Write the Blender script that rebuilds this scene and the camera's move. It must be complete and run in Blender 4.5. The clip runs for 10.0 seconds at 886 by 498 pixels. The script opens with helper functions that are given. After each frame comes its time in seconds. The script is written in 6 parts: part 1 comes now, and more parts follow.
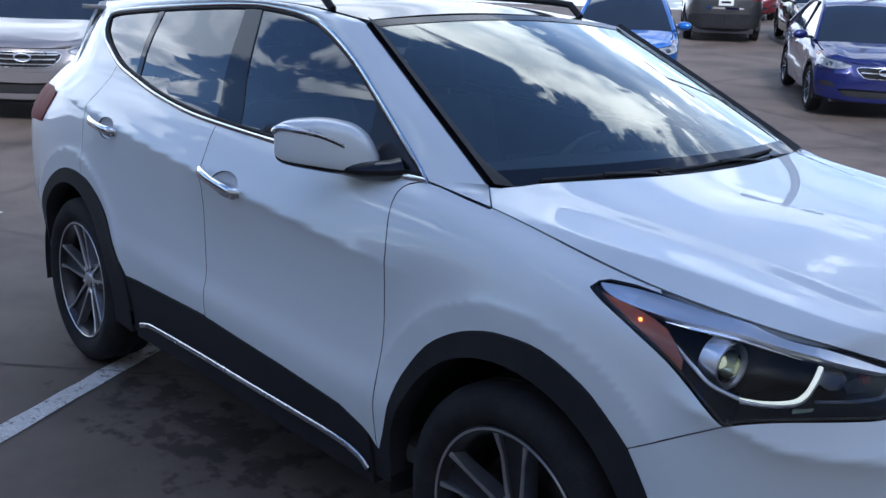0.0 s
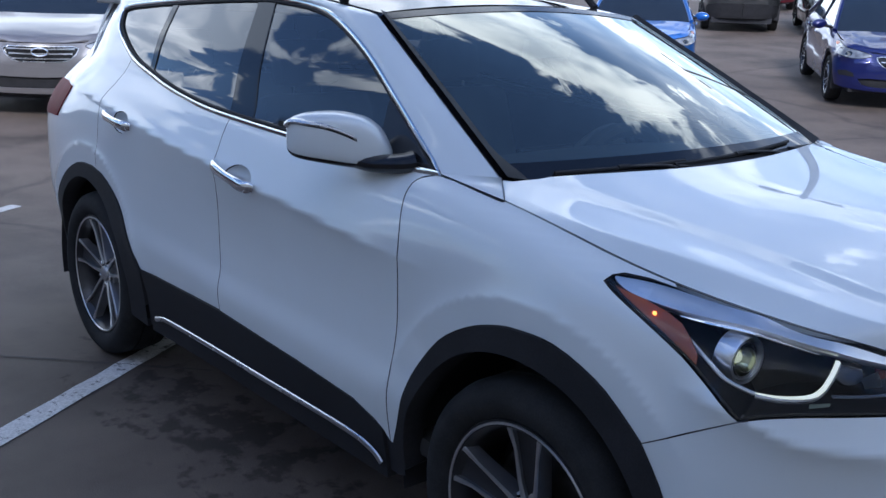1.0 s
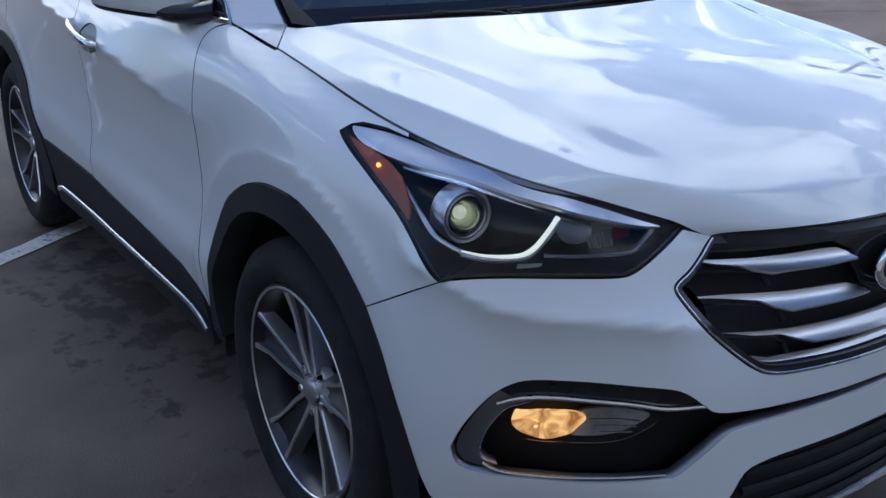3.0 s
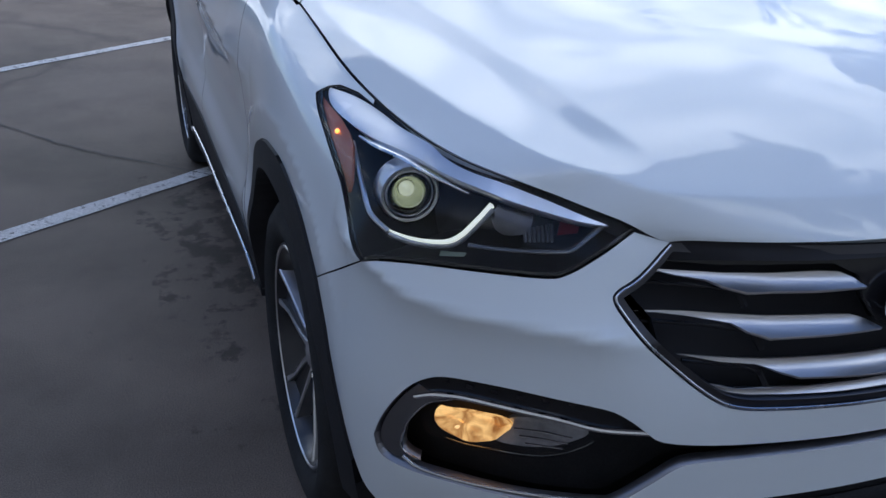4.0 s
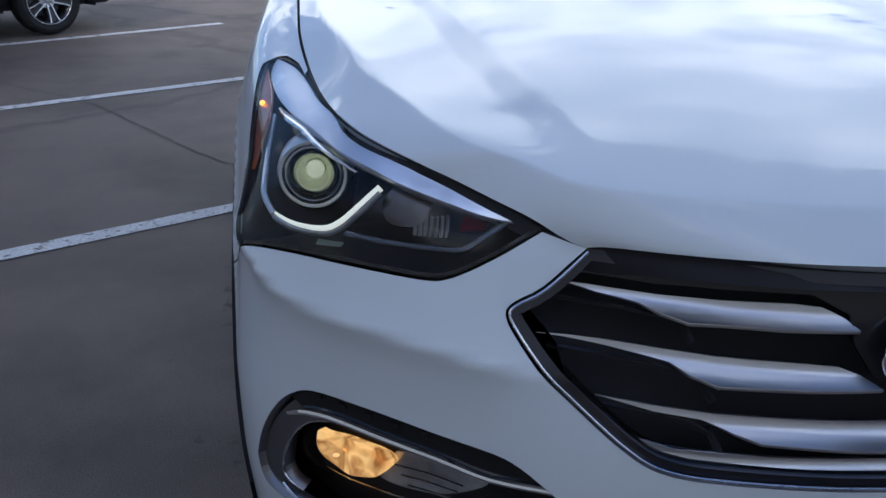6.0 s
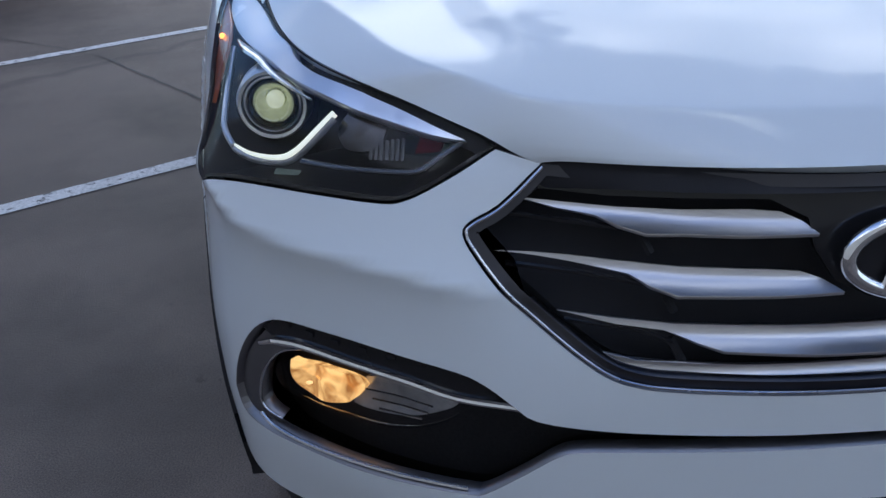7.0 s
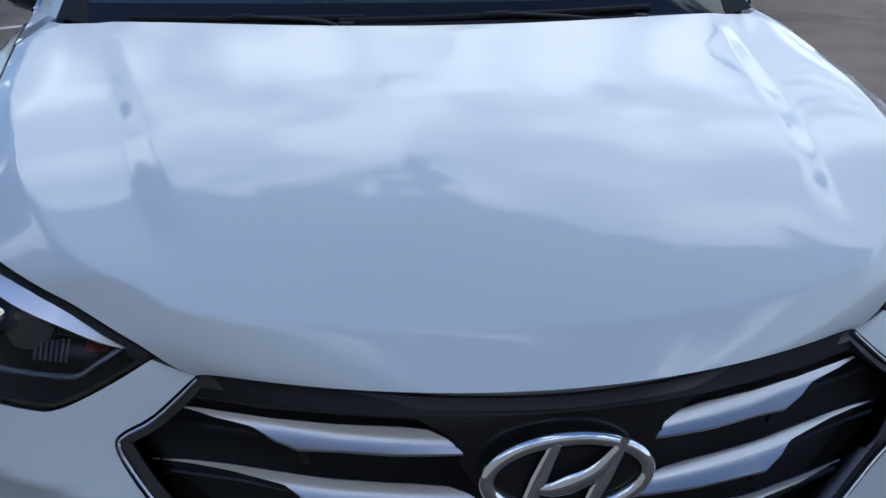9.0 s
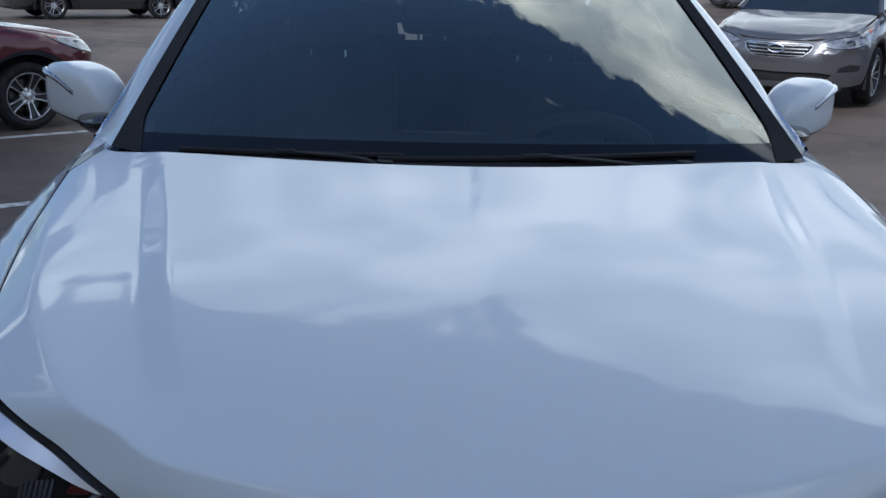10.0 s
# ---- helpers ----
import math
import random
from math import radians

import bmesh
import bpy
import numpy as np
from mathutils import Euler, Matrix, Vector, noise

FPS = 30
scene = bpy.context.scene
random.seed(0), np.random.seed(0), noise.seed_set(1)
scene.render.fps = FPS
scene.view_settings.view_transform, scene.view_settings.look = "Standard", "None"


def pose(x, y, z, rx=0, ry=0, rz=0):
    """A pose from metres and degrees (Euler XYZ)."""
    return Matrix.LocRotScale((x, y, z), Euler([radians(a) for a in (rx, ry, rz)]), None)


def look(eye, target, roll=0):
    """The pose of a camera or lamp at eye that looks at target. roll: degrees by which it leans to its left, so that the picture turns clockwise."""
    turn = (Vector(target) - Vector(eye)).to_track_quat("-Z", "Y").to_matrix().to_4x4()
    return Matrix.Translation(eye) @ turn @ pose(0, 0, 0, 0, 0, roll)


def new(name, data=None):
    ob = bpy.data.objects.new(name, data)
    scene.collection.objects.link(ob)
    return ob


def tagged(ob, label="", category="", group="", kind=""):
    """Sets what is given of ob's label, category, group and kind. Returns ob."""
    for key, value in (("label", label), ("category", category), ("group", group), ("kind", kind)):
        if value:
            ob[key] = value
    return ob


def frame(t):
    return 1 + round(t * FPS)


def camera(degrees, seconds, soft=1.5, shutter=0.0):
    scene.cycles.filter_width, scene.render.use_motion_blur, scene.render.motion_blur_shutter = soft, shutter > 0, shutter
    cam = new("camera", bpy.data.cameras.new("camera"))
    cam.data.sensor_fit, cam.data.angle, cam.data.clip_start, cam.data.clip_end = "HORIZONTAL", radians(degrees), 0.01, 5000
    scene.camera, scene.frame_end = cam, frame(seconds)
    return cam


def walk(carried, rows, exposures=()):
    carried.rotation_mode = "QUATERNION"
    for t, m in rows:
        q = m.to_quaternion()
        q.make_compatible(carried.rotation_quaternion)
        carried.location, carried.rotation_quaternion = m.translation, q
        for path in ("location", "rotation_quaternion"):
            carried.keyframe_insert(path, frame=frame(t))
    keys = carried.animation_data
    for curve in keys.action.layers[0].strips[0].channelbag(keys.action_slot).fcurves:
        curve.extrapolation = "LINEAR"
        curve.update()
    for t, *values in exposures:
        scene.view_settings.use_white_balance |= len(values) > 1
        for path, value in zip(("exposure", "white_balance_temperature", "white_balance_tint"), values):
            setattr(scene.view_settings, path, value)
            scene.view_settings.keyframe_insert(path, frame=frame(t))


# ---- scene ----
from mathutils.geometry import delaunay_2d_cdt

cam = camera(48.4, 10.0)
PATH = [
    (0, (1.527, -2.456, 1.611), (0.07, -1.181, 1.134), 2.2),
    (0.5, (1.53, -2.451, 1.607), (0.053, -1.19, 1.127), 2.0),
    (1, (1.523, -2.439, 1.611), (0.044, -1.19, 1.117), 1.8),
    (1.5, (1.541, -2.418, 1.593), (0.096, -1.14, 1.064), 1.0),
    (2, (1.703, -2.26, 1.568), (0.256, -1.021, 0.959), -0.2),
    (2.5, (1.851, -2.034, 1.538), (0.343, -0.912, 0.855), -0.3),
    (3, (1.864, -1.754, 1.504), (0.321, -0.7, 0.792), 0.3),
    (3.2, (1.875, -1.651, 1.49), (0.298, -0.649, 0.776), 1.0),
    (4.3, (2.01, -1.131, 1.505), (0.264, -0.627, 0.669), 0.2),
    (4.5, (1.98, -1.093, 1.518), (0.253, -0.608, 0.647), 0.5),
    (5, (1.932, -0.903, 1.443), (0.13, -0.621, 0.636), 0.4),
    (5.5, (1.948, -0.759, 1.368), (0.067, -0.666, 0.694), 1.4),
    (6, (1.872, -0.711, 1.319), (0.006, -0.533, 0.622), 0.4),
    (6.2, (1.807, -0.678, 1.294), (-0.05, -0.519, 0.57), -1.2),
    (7.3, (1.926, -0.629, 1.298), (0.106, -0.503, 0.479), -2.8),
    (7.5, (1.953, -0.627, 1.281), (0.117, -0.462, 0.51), -1.7),
    (8, (2.007, -0.558, 1.358), (0.192, -0.261, 0.572), -0.5),
    (8.5, (1.952, -0.452, 1.437), (0.146, -0.081, 0.658), 0.0),
    (9, (1.848, -0.32, 1.488), (0.018, 0.001, 0.745), 0.7),
    (9.5, (1.811, -0.267, 1.519), (-0.061, -0.029, 0.843), 1.4),
    (10, (1.822, -0.184, 1.554), (-0.097, -0.052, 1.005), 1.7),
]
walk(cam, [(t, look(eye, target, roll)) for t, eye, target, roll in PATH], [(0.0, 0.48, 5660, 12), (2.0, 0.44, 5680, 12), (2.5, 0.46, 5810, 12), (3.0, 0.50, 5850, 12), (4.5, 0.40, 5900, 12), (5.0, 0.38, 5880, 12), (6.0, 0.36, 5900, 12), (7.5, 0.76, 6000, 12), (8.0, 0.61, 5880, 12), (8.5, 0.44, 5800, 12), (9.0, 0.21, 5870, 9), (9.5, 0.02, 5900, 8), (10.0, -0.01, 5900, 8)])


# ---- sky and light ----
world = bpy.data.worlds.new("sky")
scene.world = world
world.use_nodes = True
wn, wl = world.node_tree.nodes, world.node_tree.links
wn.clear()
SUN_UP, SUN_TURN = 34, 131
sky = wn.new("ShaderNodeTexSky")
sky.sky_type, sky.sun_disc, sky.sun_elevation, sky.sun_rotation = "NISHITA", False, radians(SUN_UP), radians(SUN_TURN)
sky.altitude, sky.air_density, sky.dust_density, sky.ozone_density = 50, 1.0, 1.8, 1.5
where = wn.new("ShaderNodeTexCoord")
split = wn.new("ShaderNodeSeparateXYZ")
wl.new(where.outputs["Generated"], split.inputs[0])


def wmath(op, a, b=None):
    node = wn.new("ShaderNodeMath")
    node.operation = op
    for k, v in enumerate((a, b)):
        if v is None:
            continue
        if isinstance(v, (int, float)):
            node.inputs[k].default_value = v
        else:
            wl.new(v, node.inputs[k])
    return node.outputs[0]


lift = wmath("ADD", wmath("MAXIMUM", split.outputs[2], 0.0), 0.22)
flat = wn.new("ShaderNodeCombineXYZ")
flat_x, flat_y = wmath("DIVIDE", split.outputs[0], lift), wmath("DIVIDE", split.outputs[1], lift)
wl.new(flat_x, flat.inputs[0])
wl.new(flat_y, flat.inputs[1])
flat.inputs[2].default_value = 3.7
billow = wn.new("ShaderNodeTexNoise")
billow.inputs["Scale"].default_value, billow.inputs["Detail"].default_value, billow.inputs["Roughness"].default_value, billow.inputs["Distortion"].default_value = 2.9, 11, 0.60, 0.5
wl.new(flat.outputs[0], billow.inputs["Vector"])
cover = wn.new("ShaderNodeValToRGB")
cover.color_ramp.elements[0].position, cover.color_ramp.elements[1].position = 0.495, 0.545
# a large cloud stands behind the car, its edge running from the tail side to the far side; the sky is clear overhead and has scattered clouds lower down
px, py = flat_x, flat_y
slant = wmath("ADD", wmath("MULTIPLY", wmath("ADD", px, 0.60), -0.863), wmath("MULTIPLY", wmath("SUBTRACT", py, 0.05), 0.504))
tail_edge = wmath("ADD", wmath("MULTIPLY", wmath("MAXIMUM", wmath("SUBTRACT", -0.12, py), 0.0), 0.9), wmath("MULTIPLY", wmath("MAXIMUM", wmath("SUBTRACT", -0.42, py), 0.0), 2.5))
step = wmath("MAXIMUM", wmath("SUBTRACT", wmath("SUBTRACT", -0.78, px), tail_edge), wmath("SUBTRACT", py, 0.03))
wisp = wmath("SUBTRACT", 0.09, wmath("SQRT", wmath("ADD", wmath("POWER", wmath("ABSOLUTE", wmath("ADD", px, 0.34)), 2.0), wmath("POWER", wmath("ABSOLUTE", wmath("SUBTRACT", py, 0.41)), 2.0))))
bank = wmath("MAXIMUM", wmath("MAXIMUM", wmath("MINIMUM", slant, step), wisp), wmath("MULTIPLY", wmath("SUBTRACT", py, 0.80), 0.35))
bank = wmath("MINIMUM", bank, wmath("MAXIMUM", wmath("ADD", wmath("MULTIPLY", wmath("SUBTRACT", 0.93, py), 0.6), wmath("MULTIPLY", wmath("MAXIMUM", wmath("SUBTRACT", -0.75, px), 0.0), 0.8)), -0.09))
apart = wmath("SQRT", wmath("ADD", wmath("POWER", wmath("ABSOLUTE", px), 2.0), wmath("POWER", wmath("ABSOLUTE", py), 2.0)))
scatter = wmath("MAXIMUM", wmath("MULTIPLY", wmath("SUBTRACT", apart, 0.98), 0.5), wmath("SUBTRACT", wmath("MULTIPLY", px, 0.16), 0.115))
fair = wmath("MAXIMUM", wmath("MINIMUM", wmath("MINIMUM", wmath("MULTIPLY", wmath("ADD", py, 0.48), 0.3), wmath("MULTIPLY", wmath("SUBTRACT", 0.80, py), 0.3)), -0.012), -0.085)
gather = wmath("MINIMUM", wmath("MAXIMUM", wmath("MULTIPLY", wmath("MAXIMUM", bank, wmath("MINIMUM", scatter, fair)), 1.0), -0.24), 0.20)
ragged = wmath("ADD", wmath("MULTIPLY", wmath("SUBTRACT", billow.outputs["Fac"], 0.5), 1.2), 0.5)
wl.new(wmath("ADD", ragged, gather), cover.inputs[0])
shade = wn.new("ShaderNodeTexNoise")
shade.inputs["Scale"].default_value, shade.inputs["Detail"].default_value = 5.5, 10
wl.new(flat.outputs[0], shade.inputs["Vector"])
cloud = wn.new("ShaderNodeValToRGB")
cloud.color_ramp.elements[0].position, cloud.color_ramp.elements[1].position = 0.40, 0.62
cloud.color_ramp.elements[0].color, cloud.color_ramp.elements[1].color = (3.2, 3.6, 4.1, 1), (6.9, 7.1, 7.1, 1)
wl.new(shade.outputs["Fac"], cloud.inputs[0])
blend = wn.new("ShaderNodeMix")
blend.data_type = "RGBA"
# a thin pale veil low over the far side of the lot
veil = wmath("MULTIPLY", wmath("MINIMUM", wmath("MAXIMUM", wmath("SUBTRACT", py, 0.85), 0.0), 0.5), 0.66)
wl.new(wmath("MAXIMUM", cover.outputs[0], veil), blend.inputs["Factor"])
deep = wn.new("ShaderNodeMix")
deep.data_type, deep.blend_type = "RGBA", "MULTIPLY"
deep.inputs["Factor"].default_value = 1.0
deep.inputs["B"].default_value = (0.44, 0.50, 0.59, 1)
wl.new(sky.outputs[0], deep.inputs["A"])
wl.new(deep.outputs["Result"], blend.inputs["A"])
wl.new(cloud.outputs[0], blend.inputs["B"])
glow = wn.new("ShaderNodeBackground")
glow.inputs["Strength"].default_value = 0.24
wl.new(blend.outputs["Result"], glow.inputs["Color"])
wout = wn.new("ShaderNodeOutputWorld")
wl.new(glow.outputs[0], wout.inputs["Surface"])

sun = new("sun", bpy.data.lights.new("sun", "SUN"))
sun.data.energy, sun.data.angle, sun.data.color = 2.4, radians(10), (1.0, 0.95, 0.88)
sun.matrix_world = pose(0, 0, 12, 90 - SUN_UP, 0, 180 - SUN_TURN)


# ---- materials ----
def material(name, color, rough=0.5, metal=0.0, vary=0.12, scale=6.0, grain=0.0, grain_scale=220.0, coat=0.0, coat_rough=0.02, bump=0.0, bump_scale=90.0, emit=None, power=0.0, spec=0.5, smudge=0.0):
    """A surface with colour variation at two scales, gloss variation and fine relief."""
    m = bpy.data.materials.new(name)
    m.use_nodes = True
    n, l = m.node_tree.nodes, m.node_tree.links
    b = n["Principled BSDF"]
    place = n.new("ShaderNodeTexCoord")
    big = n.new("ShaderNodeTexNoise")
    big.inputs["Scale"].default_value, big.inputs["Detail"].default_value = scale, 5
    l.new(place.outputs["Object"], big.inputs["Vector"])
    fine = n.new("ShaderNodeTexNoise")
    fine.inputs["Scale"].default_value, fine.inputs["Detail"].default_value = grain_scale, 3
    l.new(place.outputs["Object"], fine.inputs["Vector"])
    ramp = n.new("ShaderNodeValToRGB")
    ramp.color_ramp.elements[0].position, ramp.color_ramp.elements[1].position = 0.3, 0.7
    ramp.color_ramp.elements[0].color = (*[c * (1 - vary) for c in color], 1)
    ramp.color_ramp.elements[1].color = (*[min(1, c * (1 + vary)) for c in color], 1)
    l.new(big.outputs["Fac"], ramp.inputs[0])
    mix = n.new("ShaderNodeMix")
    mix.data_type, mix.blend_type = "RGBA", "MULTIPLY"
    mix.inputs["Factor"].default_value = grain
    spot = n.new("ShaderNodeValToRGB")
    spot.color_ramp.elements[0].position, spot.color_ramp.elements[1].position = 0.35, 0.65
    spot.color_ramp.elements[0].color, spot.color_ramp.elements[1].color = (0.35, 0.35, 0.35, 1), (1.5, 1.5, 1.5, 1)
    l.new(fine.outputs["Fac"], spot.inputs[0])
    l.new(ramp.outputs[0], mix.inputs["A"])
    l.new(spot.outputs[0], mix.inputs["B"])
    l.new(mix.outputs["Result"], b.inputs["Base Color"])
    b.inputs["Roughness"].default_value, b.inputs["Metallic"].default_value, b.inputs["Specular IOR Level"].default_value = rough, metal, spec
    if smudge:
        gloss = n.new("ShaderNodeMapRange")
        gloss.inputs["To Min"].default_value, gloss.inputs["To Max"].default_value = max(0, rough - smudge), rough + smudge
        l.new(big.outputs["Fac"], gloss.inputs["Value"])
        l.new(gloss.outputs[0], b.inputs["Roughness"])
    b.inputs["Coat Weight"].default_value, b.inputs["Coat Roughness"].default_value = coat, coat_rough
    if bump:
        relief = n.new("ShaderNodeTexNoise")
        relief.inputs["Scale"].default_value, relief.inputs["Detail"].default_value = bump_scale, 6
        l.new(place.outputs["Object"], relief.inputs["Vector"])
        node = n.new("ShaderNodeBump")
        node.inputs["Strength"].default_value, node.inputs["Distance"].default_value = bump, 0.01
        l.new(relief.outputs["Fac"], node.inputs["Height"])
        l.new(node.outputs[0], b.inputs["Normal"])
    if emit:
        b.inputs["Emission Color"].default_value, b.inputs["Emission Strength"].default_value = (*emit, 1), power
    return m


def pane(name, tint, rough=0.0, gloss=(1.0, 1.0, 1.0), double=1.8):
    """Thin tinted glass: light goes straight through, with real glancing reflections."""
    m = bpy.data.materials.new(name)
    m.use_nodes = True
    n, l = m.node_tree.nodes, m.node_tree.links
    n.clear()
    clear, shine, weight, mix, out = n.new("ShaderNodeBsdfTransparent"), n.new("ShaderNodeBsdfGlossy"), n.new("ShaderNodeFresnel"), n.new("ShaderNodeMixShader"), n.new("ShaderNodeOutputMaterial")
    clear.inputs[0].default_value = (*tint, 1)
    shine.inputs["Color"].default_value, shine.inputs["Roughness"].default_value = (*gloss, 1), rough
    weight.inputs["IOR"].default_value = 1.52
    twice = n.new("ShaderNodeMath")
    twice.operation, twice.inputs[1].default_value, twice.use_clamp = "MULTIPLY", double, True
    l.new(weight.outputs[0], twice.inputs[0])
    l.new(twice.outputs[0], mix.inputs[0])
    l.new(clear.outputs[0], mix.inputs[1])
    l.new(shine.outputs[0], mix.inputs[2])
    l.new(mix.outputs[0], out.inputs[0])
    return m


WHITE = material("white car paint", (0.755, 0.80, 0.83), 0.38, 0.0, 0.02, 2.0, coat=1.0, coat_rough=0.003)
WHITE.node_tree.nodes["Principled BSDF"].inputs["Coat IOR"].default_value = 1.6
PLASTIC = material("black textured plastic", (0.021, 0.021, 0.024), 0.6, vary=0.2, scale=9, bump=0.08, bump_scale=600, grain=0.2, smudge=0.08, spec=0.2)
GLOSSBLACK = material("gloss black trim", (0.014, 0.014, 0.016), 0.14, vary=0.1, coat=0.1, spec=0.4)
RUBBER = material("tyre rubber", (0.026, 0.026, 0.027), 0.85, vary=0.25, scale=14, grain=0.25, bump=0.1, bump_scale=300, spec=0.2)
FRAME = material("dark satin metal", (0.075, 0.075, 0.085), 0.3, 1.0, 0.1)
CHROME = material("chrome", (0.85, 0.86, 0.88), 0.06, 1.0, 0.03)
SATIN = material("satin silver", (0.62, 0.63, 0.66), 0.27, 1.0, 0.06, smudge=0.05)
ALLOY = material("machined alloy", (0.74, 0.74, 0.75), 0.34, 1.0, 0.12, 20, smudge=0.06)
ALLOYDARK = material("dark grey wheel paint", (0.045, 0.045, 0.05), 0.30, 0.5, 0.15, 15)
WHEELSIDE = material("grey wheel paint", (0.25, 0.25, 0.265), 0.28, 0.8, 0.12, 15)
DARKMETAL = material("dark brake metal", (0.10, 0.095, 0.09), 0.5, 0.9, 0.3, 25, smudge=0.1)
UNDER = material("black underside and gap shade", (0.030, 0.030, 0.035), 0.8, vary=0.2, spec=0.25)
WINDSCREEN = pane("windscreen glass", (0.60, 0.68, 0.66), gloss=(1.0, 1.0, 0.9), double=2.8)
TINTED = pane("tinted side glass", (0.10, 0.12, 0.13))
SIDEGLASS = pane("front door glass", (0.38, 0.45, 0.46))
CLEAR = pane("clear lamp lens", (0.93, 0.94, 0.95), double=0.4)
LENSGLASS = pane("projector lens glass", (0.90, 0.93, 0.84), double=1.6)
ROOFGLASS = material("dark roof glass", (0.02, 0.018, 0.018), 0.06, vary=0.1, spec=0.35)
INTERIOR = material("dark interior plastic", (0.05, 0.05, 0.052), 0.6, vary=0.15, bump=0.05, bump_scale=400)
LEATHER = material("grey seat leather", (0.12, 0.12, 0.125), 0.5, vary=0.15, bump=0.1, bump_scale=250)
AMBER = material("amber reflector", (0.38, 0.075, 0.012), 0.35, vary=0.2, coat=0.8)
AMBERLIT = material("lit amber marker bulb", (0.9, 0.25, 0.05), 0.3, emit=(1.0, 0.30, 0.06), power=2.2)
FOGLIT = material("lit warm fog lamp reflector", (0.55, 0.32, 0.12), 0.16, 0.9, 0.5, 45, emit=(1.0, 0.50, 0.13), power=0.75)
_n, _l = FOGLIT.node_tree.nodes, FOGLIT.node_tree.links
_cells, _tone = _n.new("ShaderNodeTexNoise"), _n.new("ShaderNodeValToRGB")
_cells.inputs["Scale"].default_value, _cells.inputs["Distortion"].default_value = 24, 1.6
_tone.color_ramp.elements[0].position, _tone.color_ramp.elements[1].position = 0.36, 0.60
_tone.color_ramp.elements[0].color, _tone.color_ramp.elements[1].color = (0.30, 0.11, 0.025, 1), (1.0, 0.58, 0.20, 1)
_l.new(_n["Texture Coordinate"].outputs["Object"], _cells.inputs["Vector"])
_l.new(_cells.outputs["Fac"], _tone.inputs[0])
_l.new(_tone.outputs[0], _n["Principled BSDF"].inputs["Emission Color"])
BULB = material("lit fog lamp bulb", (1, 0.8, 0.5), 0.3, emit=(1.0, 0.60, 0.22), power=0.7)
LED = material("lit white lamp strip", (0.9, 0.92, 0.9), 0.25, emit=(0.97, 1.0, 0.74), power=0.42)
PROJ = material("projector lens", (0.48, 0.50, 0.38), 0.03, 0.0, 0.35, 55, coat=1.0, emit=(0.88, 0.9, 0.70), power=0.4)
BROW = material("bright lamp reflector", (0.92, 0.92, 0.95), 0.30, 1.0, 0.05, 25)
GRILLEBAR = material("satin grille silver", (0.60, 0.59, 0.605), 0.30, 1.0, 0.05, smudge=0.04)
RIBLENS = material("grey ribbed lens", (0.50, 0.505, 0.52), 0.25, 0.6, 0.25, 40, coat=0.6)
RIBBED = material("ribbed lamp reflector", (0.055, 0.055, 0.06), 0.18, 0.8, 0.3, 40)
REDLENS = material("red lamp lens", (0.15, 0.008, 0.012), 0.5, vary=0.15, spec=0.08)
PILLAR = material("polished black cover", (0.010, 0.010, 0.012), 0.03, vary=0.1, spec=0.45)
BEZEL = material("dark satin bezel", (0.24, 0.24, 0.26), 0.36, 0.9, 0.08)
HOUSING = material("matt black lamp housing", (0.018, 0.018, 0.021), 0.5, vary=0.2, scale=30, spec=0.25)
CLEARGUIDE = material("unlit clear light guide", (0.16, 0.16, 0.17), 0.2, 0.6, 0.2, 40, coat=0.8)
BOWL = material("lamp bowl metal", (0.55, 0.57, 0.47), 0.2, 1.0, 0.1, 30)
STICKER = material("pale green sticker", (0.20, 0.24, 0.19), 0.5, vary=0.25, scale=60)
PAPER = material("white paper label", (0.75, 0.76, 0.74), 0.7, vary=0.05)


# ---- building blocks ----
def mesh_object(name, verts, faces, mat, parent=None, label="", normals=None, smooth=True):
    me = bpy.data.meshes.new(name)
    me.from_pydata([tuple(map(float, v)) for v in verts], [], [tuple(map(int, f)) for f in faces])
    me.materials.append(mat)
    me.update()
    if smooth:
        me.shade_smooth()
    if normals is not None:
        me.normals_split_custom_set_from_vertices([tuple(map(float, v)) for v in normals])
    ob = new(name, me)
    if parent:
        ob.parent = parent
    return tagged(ob, label) if label else ob


def part(name, bm, mat, parent=None, label="", smooth=True):
    me = bpy.data.meshes.new(name)
    bmesh.ops.recalc_face_normals(bm, faces=bm.faces)
    bm.to_mesh(me)
    bm.free()
    me.materials.append(mat)
    if smooth:
        me.shade_smooth()
        me.set_sharp_from_angle(angle=radians(38))
    ob = new(name, me)
    if parent:
        ob.parent = parent
    return tagged(ob, label) if label else ob


def box(bm, size, m=None, bevel=0.0):
    made = bmesh.ops.create_cube(bm, size=1.0, matrix=(m or Matrix()) @ Matrix.Diagonal((*size, 1)))
    if bevel:
        edges = {e for v in made["verts"] for e in v.link_edges}
        bmesh.ops.bevel(bm, geom=list(edges), offset=bevel, segments=2, affect="EDGES", profile=0.6)
    return bm


